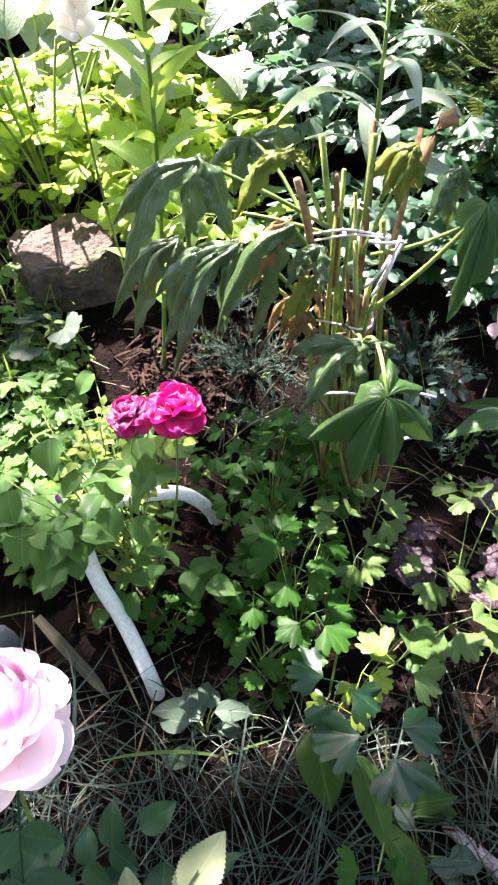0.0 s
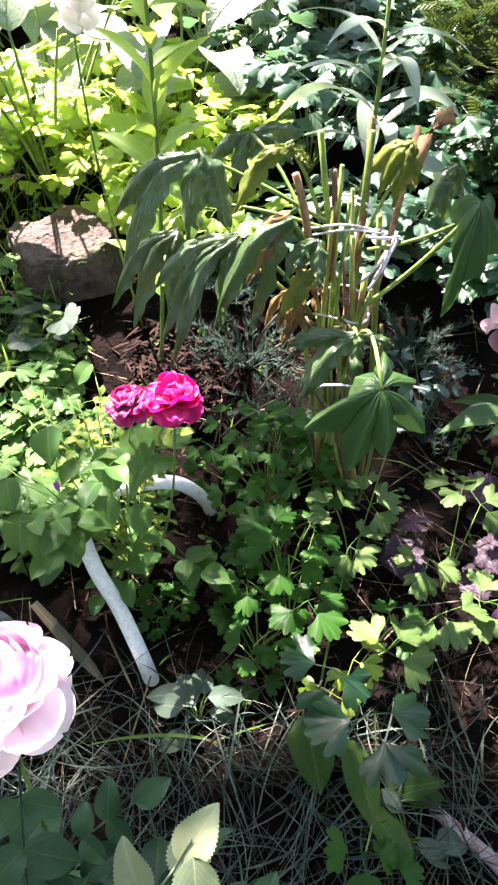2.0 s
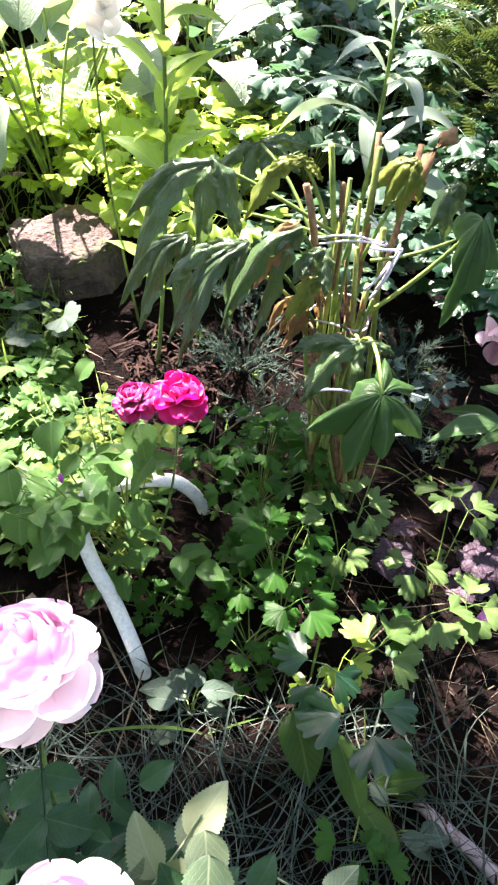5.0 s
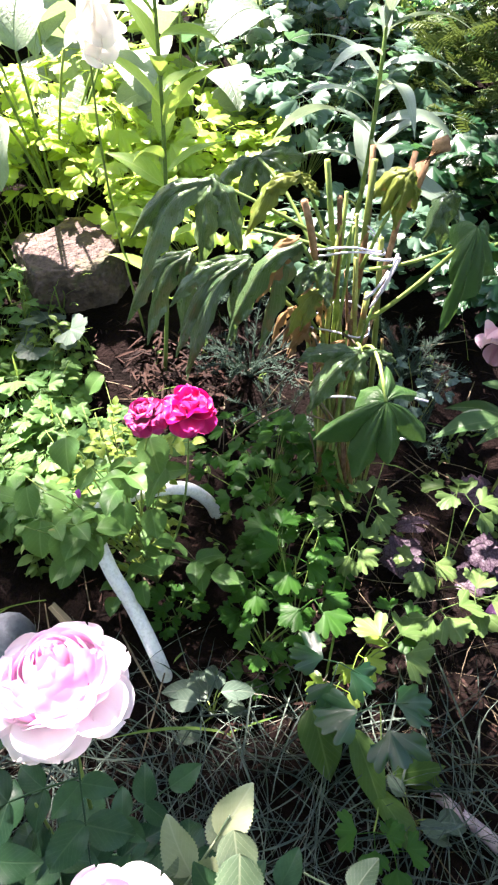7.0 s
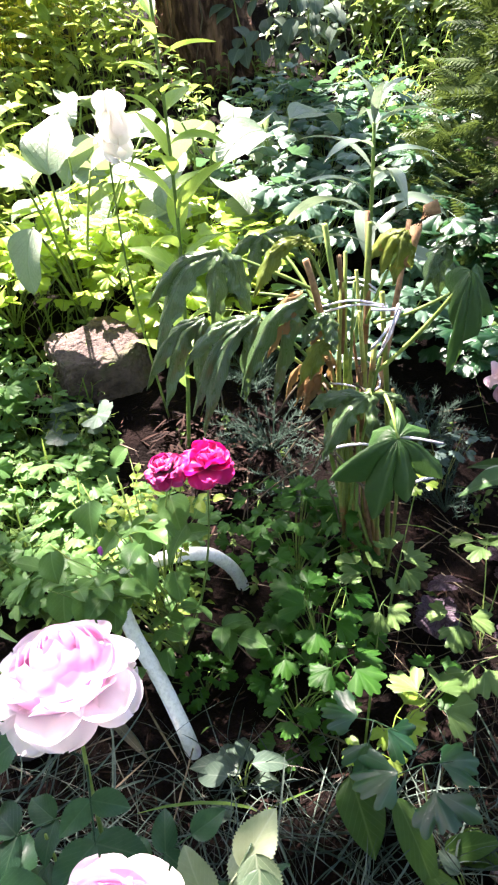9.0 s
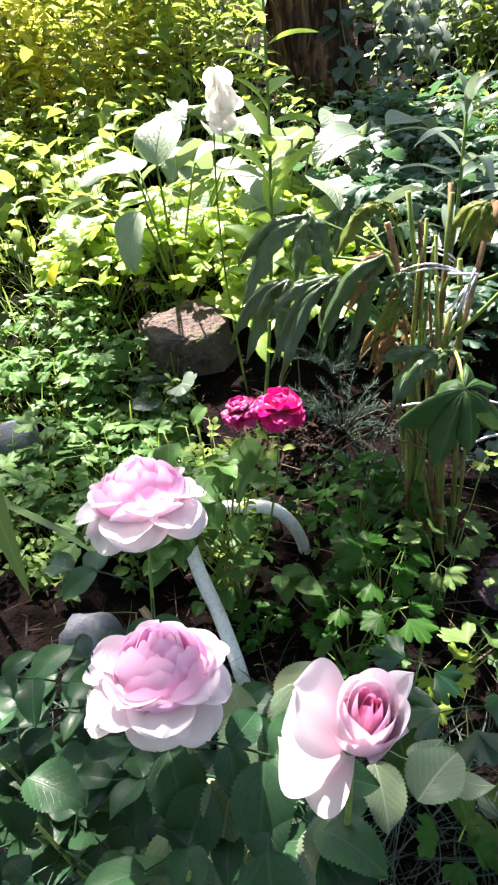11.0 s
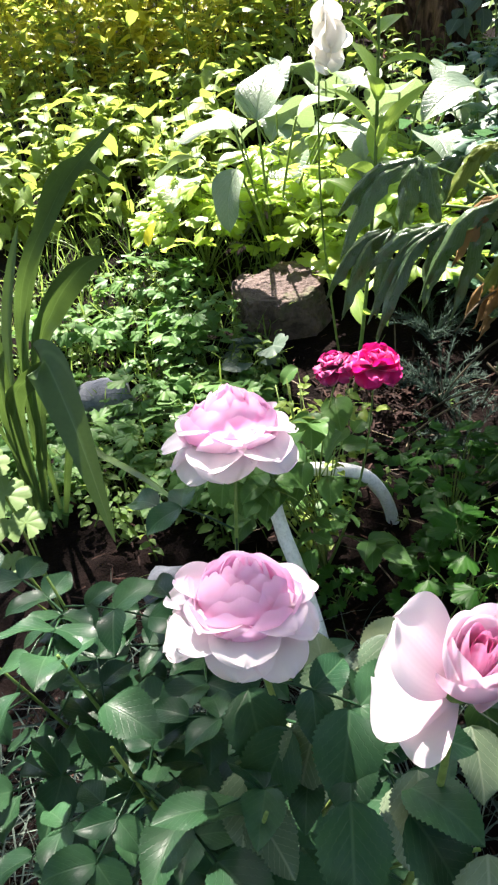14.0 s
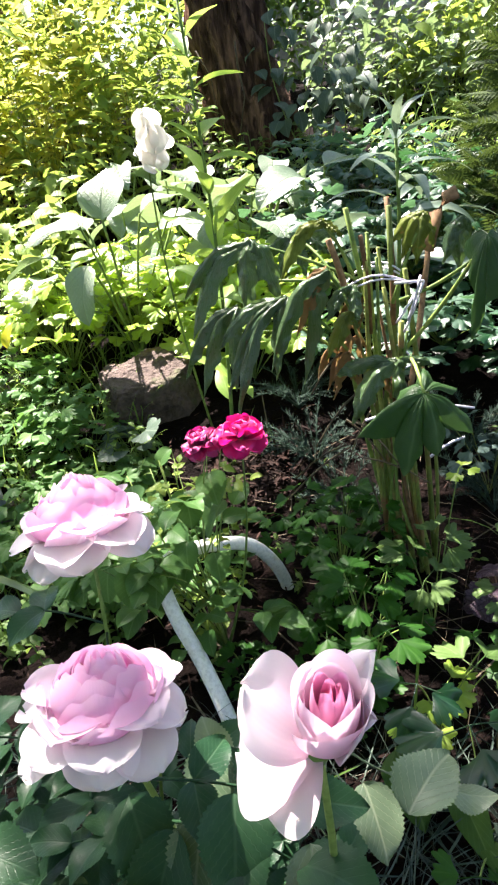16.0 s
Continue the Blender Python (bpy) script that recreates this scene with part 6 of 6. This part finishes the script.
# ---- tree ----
# gaps left in the unseen crown so sun lights chosen spots of the bed
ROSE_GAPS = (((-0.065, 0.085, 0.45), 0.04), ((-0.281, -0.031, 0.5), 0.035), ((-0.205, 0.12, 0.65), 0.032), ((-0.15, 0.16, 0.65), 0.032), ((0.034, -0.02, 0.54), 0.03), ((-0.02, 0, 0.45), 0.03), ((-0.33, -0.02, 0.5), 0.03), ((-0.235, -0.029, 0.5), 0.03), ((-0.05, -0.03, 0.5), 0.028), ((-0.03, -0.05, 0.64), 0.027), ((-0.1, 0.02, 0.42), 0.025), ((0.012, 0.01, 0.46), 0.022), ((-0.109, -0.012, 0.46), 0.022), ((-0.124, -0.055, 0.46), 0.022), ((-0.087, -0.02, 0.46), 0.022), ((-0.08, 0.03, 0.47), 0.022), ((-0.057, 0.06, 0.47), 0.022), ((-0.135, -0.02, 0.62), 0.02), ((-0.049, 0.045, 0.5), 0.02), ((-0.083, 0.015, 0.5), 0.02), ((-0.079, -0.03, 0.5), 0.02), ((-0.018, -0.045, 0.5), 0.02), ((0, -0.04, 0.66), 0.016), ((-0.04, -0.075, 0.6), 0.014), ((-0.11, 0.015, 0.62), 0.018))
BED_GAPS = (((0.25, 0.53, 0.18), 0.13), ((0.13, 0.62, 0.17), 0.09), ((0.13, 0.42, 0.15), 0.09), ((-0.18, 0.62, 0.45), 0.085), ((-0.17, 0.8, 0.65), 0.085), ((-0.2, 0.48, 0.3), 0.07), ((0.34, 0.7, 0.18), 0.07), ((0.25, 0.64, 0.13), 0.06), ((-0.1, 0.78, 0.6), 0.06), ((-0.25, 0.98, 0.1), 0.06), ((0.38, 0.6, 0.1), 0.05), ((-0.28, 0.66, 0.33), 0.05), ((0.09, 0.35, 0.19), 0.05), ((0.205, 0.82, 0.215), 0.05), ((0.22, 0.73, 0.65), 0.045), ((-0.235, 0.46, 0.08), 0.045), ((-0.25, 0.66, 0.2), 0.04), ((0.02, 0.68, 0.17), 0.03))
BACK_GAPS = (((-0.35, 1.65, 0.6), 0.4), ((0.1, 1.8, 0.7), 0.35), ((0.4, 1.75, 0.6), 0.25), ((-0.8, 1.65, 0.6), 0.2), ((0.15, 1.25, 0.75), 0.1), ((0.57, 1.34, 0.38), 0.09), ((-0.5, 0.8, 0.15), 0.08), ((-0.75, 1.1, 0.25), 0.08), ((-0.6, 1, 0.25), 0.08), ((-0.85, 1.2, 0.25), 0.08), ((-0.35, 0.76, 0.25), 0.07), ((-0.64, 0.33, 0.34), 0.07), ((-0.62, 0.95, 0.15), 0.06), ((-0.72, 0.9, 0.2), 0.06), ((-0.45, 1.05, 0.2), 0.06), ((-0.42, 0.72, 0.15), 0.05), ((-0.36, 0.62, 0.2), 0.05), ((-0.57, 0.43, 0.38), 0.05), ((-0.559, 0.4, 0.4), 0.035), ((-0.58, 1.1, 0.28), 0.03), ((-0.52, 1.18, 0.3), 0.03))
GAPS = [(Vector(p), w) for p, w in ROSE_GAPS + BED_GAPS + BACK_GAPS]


def build_tree():
    rnd.seed(44)
    base = Vector((-0.38, 3.45, ground_z(-0.38, 3.45)))
    c = thing("tree", base, "old tree with a rough dark brown trunk", "tree")
    pts = [base + Vector(d) for d in ((0.04, 0, -0.15), (0.02, 0, 0.05), (-0.03, 0, 0.4), (-0.10, -0.02, 0.9), (-0.24, -0.05, 1.5), (-0.34, -0.1, 2.1), (-0.42, -0.15, 2.6))]
    fine = []
    for i in range(len(pts) - 1):
        fine += [pts[i].lerp(pts[i + 1], t / 8) for t in range(8)]
    v, f, uv = tube(fine, 0.20, 0.11, 56)
    ax = np.array([tuple(p) for p in fine]).repeat(56, 0)
    out = v - ax
    for i in range(len(v)):
        p = Vector(v[i])
        ridge = abs(noise.noise((p.x * 20, p.y * 20, p.z * 3.0))) + 0.5 * abs(noise.noise((p.x * 44, p.y * 44, p.z * 8)))
        flare = 1 + 0.35 * max(0, 0.25 - (p.z - base.z))
        v[i] = ax[i] + out[i] * (flare * (0.78 + 0.75 * ridge))
    put("trunk", Sheet().add((v, f, uv)).mesh("trunk", M_BARK), c)
    crown = Sheet()
    # crown placed towards the sun, out of view, so that it shades the bed
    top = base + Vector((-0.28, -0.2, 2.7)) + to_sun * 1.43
    inner = [(-0.5, -0.9, 0.1), (-0.4, -1.1, 0.1), (-0.65, -1.0, 0.1), (-0.55, -1.2, 0.1), (-0.5, -1.4, 0.1), (-0.7, -1.25, 0.1), (-0.65, -1.4, 0.1), (-0.75, -1.65, 0.05), (-0.95, -1.6, 0.05), (-1.3, -0.5, 0.1), (-1.1, -0.75, 0.1), (-1.2, -0.6, 0.1), (-1.35, -0.75, 0.1), (-1.0, -0.55, 0.1), (-1.5, -0.8, 0.05), (-0.1, -1.45, 0.1), (0.05, -1.6, 0.1), (-0.1, -1.95, 0.1), (0.3, -1.8, 0.1), (-0.2, -0.7, 0.1), (0.1, -0.9, 0.2)]
    outer = [(0.3, -0.6, 0.3), (0.7, -1.0, 0.4), (1.0, -0.3, 0.7), (0.6, 0.5, 0.9), (-0.2, -1.2, 0.1), (-0.3, -1.3, 0.1), (-0.05, -1.25, 0.1), (-0.45, -0.85, 0.12), (-0.35, -0.8, 0.1), (-0.5, -0.75, 0.1), (-0.3, -1.05, 0), (-0.1, -1.05, 0), (-0.2, -1.2, 0), (-0.1, -1.35, 0), (-0.35, -1.3, 0), (0.0, -1.2, 0), (0.4, -0.1, 0), (0.55, 0.05, 0), (0.6, -0.25, 0), (0.3, 0.1, 0), (0.5, -0.4, 0)]
    for d in inner + outer:
        k = rnd.choice((1, 1, 2))
        start = pts[-k].lerp(pts[-k - 1], U(0, 1))
        end = top + Vector(d)
        way = arc(start, end, 0.12, 24)
        # limbs that cross a gap are thinned to let the sun past
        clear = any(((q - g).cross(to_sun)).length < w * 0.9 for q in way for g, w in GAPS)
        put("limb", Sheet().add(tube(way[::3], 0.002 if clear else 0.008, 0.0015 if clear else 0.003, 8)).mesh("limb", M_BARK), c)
        for k in range(11 if d[1] < -1.4 else 9):
            o = start.lerp(end, U(0.78, 1.12)) + Vector((rnd.gauss(0, 0.2), rnd.gauss(0, 0.2), rnd.gauss(0.05, 0.12)))
            for j in range(18):
                q = o + Vector((rnd.gauss(0, 0.09), rnd.gauss(0, 0.09), rnd.gauss(0, 0.07)))
                leaf, m = rnd.choice(OVAL), aim(q, heading(U(0, 360), U(-45, 25)), U(-40, 40), U(0.05, 0.09))
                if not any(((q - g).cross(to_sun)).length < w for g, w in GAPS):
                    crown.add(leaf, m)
    # leaf clumps added out of view to cast shade on chosen spots
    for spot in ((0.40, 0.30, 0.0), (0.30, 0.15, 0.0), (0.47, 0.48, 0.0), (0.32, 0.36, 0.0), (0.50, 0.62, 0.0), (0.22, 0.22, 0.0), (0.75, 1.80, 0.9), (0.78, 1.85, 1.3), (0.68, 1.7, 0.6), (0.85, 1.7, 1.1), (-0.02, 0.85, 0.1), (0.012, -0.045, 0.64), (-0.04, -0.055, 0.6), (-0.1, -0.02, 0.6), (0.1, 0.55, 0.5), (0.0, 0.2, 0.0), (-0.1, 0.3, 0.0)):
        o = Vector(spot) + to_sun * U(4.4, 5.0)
        for j in range(60):
            q = o + Vector((rnd.gauss(0, 0.1), rnd.gauss(0, 0.1), rnd.gauss(0, 0.1)))
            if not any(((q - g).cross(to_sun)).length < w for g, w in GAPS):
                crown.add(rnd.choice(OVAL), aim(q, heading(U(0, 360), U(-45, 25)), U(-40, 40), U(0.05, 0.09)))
    put("crown", crown.mesh("crown", M_TREELEAF), c)


build_tree()


def sky_screen_tree(p, h, reach, count):
    """Added unseen tree to block sky light: trunk, limbs, broad crown of large leaves."""
    base = Vector((p[0], p[1], ground_z(*p)))
    c = thing("sky_screen_tree", base, "tall broad tree added behind the camera to dim the sky light", "tree", "shade trees")
    fork = base + Vector((0.1, 0.1, h * 0.45))
    put("trunk", Sheet().add(tube(arc(base - Vector((0, 0, 0.1)), fork, 0.08, 8, (1, 0, 0)), 0.2, 0.13, 14)).mesh("trunk", M_BARK), c)
    crown = Sheet()
    tips = []
    for i in range(13):
        a, q = 2.4 * i, math.sqrt((i + 0.6) / 13)
        tip = base + Vector((reach * q * math.cos(a), reach * q * math.sin(a), h * (0.98 - 0.4 * q * q)))
        put("limb", Sheet().add(tube(arc(fork, tip, 0.3, 8), 0.06, 0.015, 8)).mesh("limb", M_BARK), c)
        tips.append(tip)
    for i in range(count):
        q = rnd.choice(tips) + Vector((rnd.gauss(0, 0.28), rnd.gauss(0, 0.28), rnd.gauss(0, 0.22))) * reach
        crown.add(rnd.choice(OVAL), aim(q, heading(U(0, 360), U(-50, 20)), U(-40, 40), U(0.2, 0.34)))
    put("crown", crown.mesh("crown", M_TREELEAF), c)


# both stand behind the camera, clear of the sun's path
sky_screen_tree((1.9, -2.0), 4.6, 2.0, 2600)
sky_screen_tree((-2.6, -1.9), 4.6, 1.9, 2600)
solo("dry_stem", Sheet().add(tube([(-0.373, 3.150, 1.148), (-0.375, 3.150, 1.048), (-0.362, 3.150, 0.920), (-0.426, 3.150, 0.710)], 0.004, 0.003, 6)).mesh("dry_stem", M_STRAW), "thin pale dry stem standing before the trunk", "dry stem", "dry stems")
solo("dry_stem", Sheet().add(tube([(-0.559, 3.150, 1.139), (-0.507, 3.150, 1.028), (-0.502, 3.150, 0.856)], 0.003, 0.002, 6)).mesh("dry_stem", M_STRAW), "thin pale dry stem standing before the trunk", "dry stem", "dry stems")
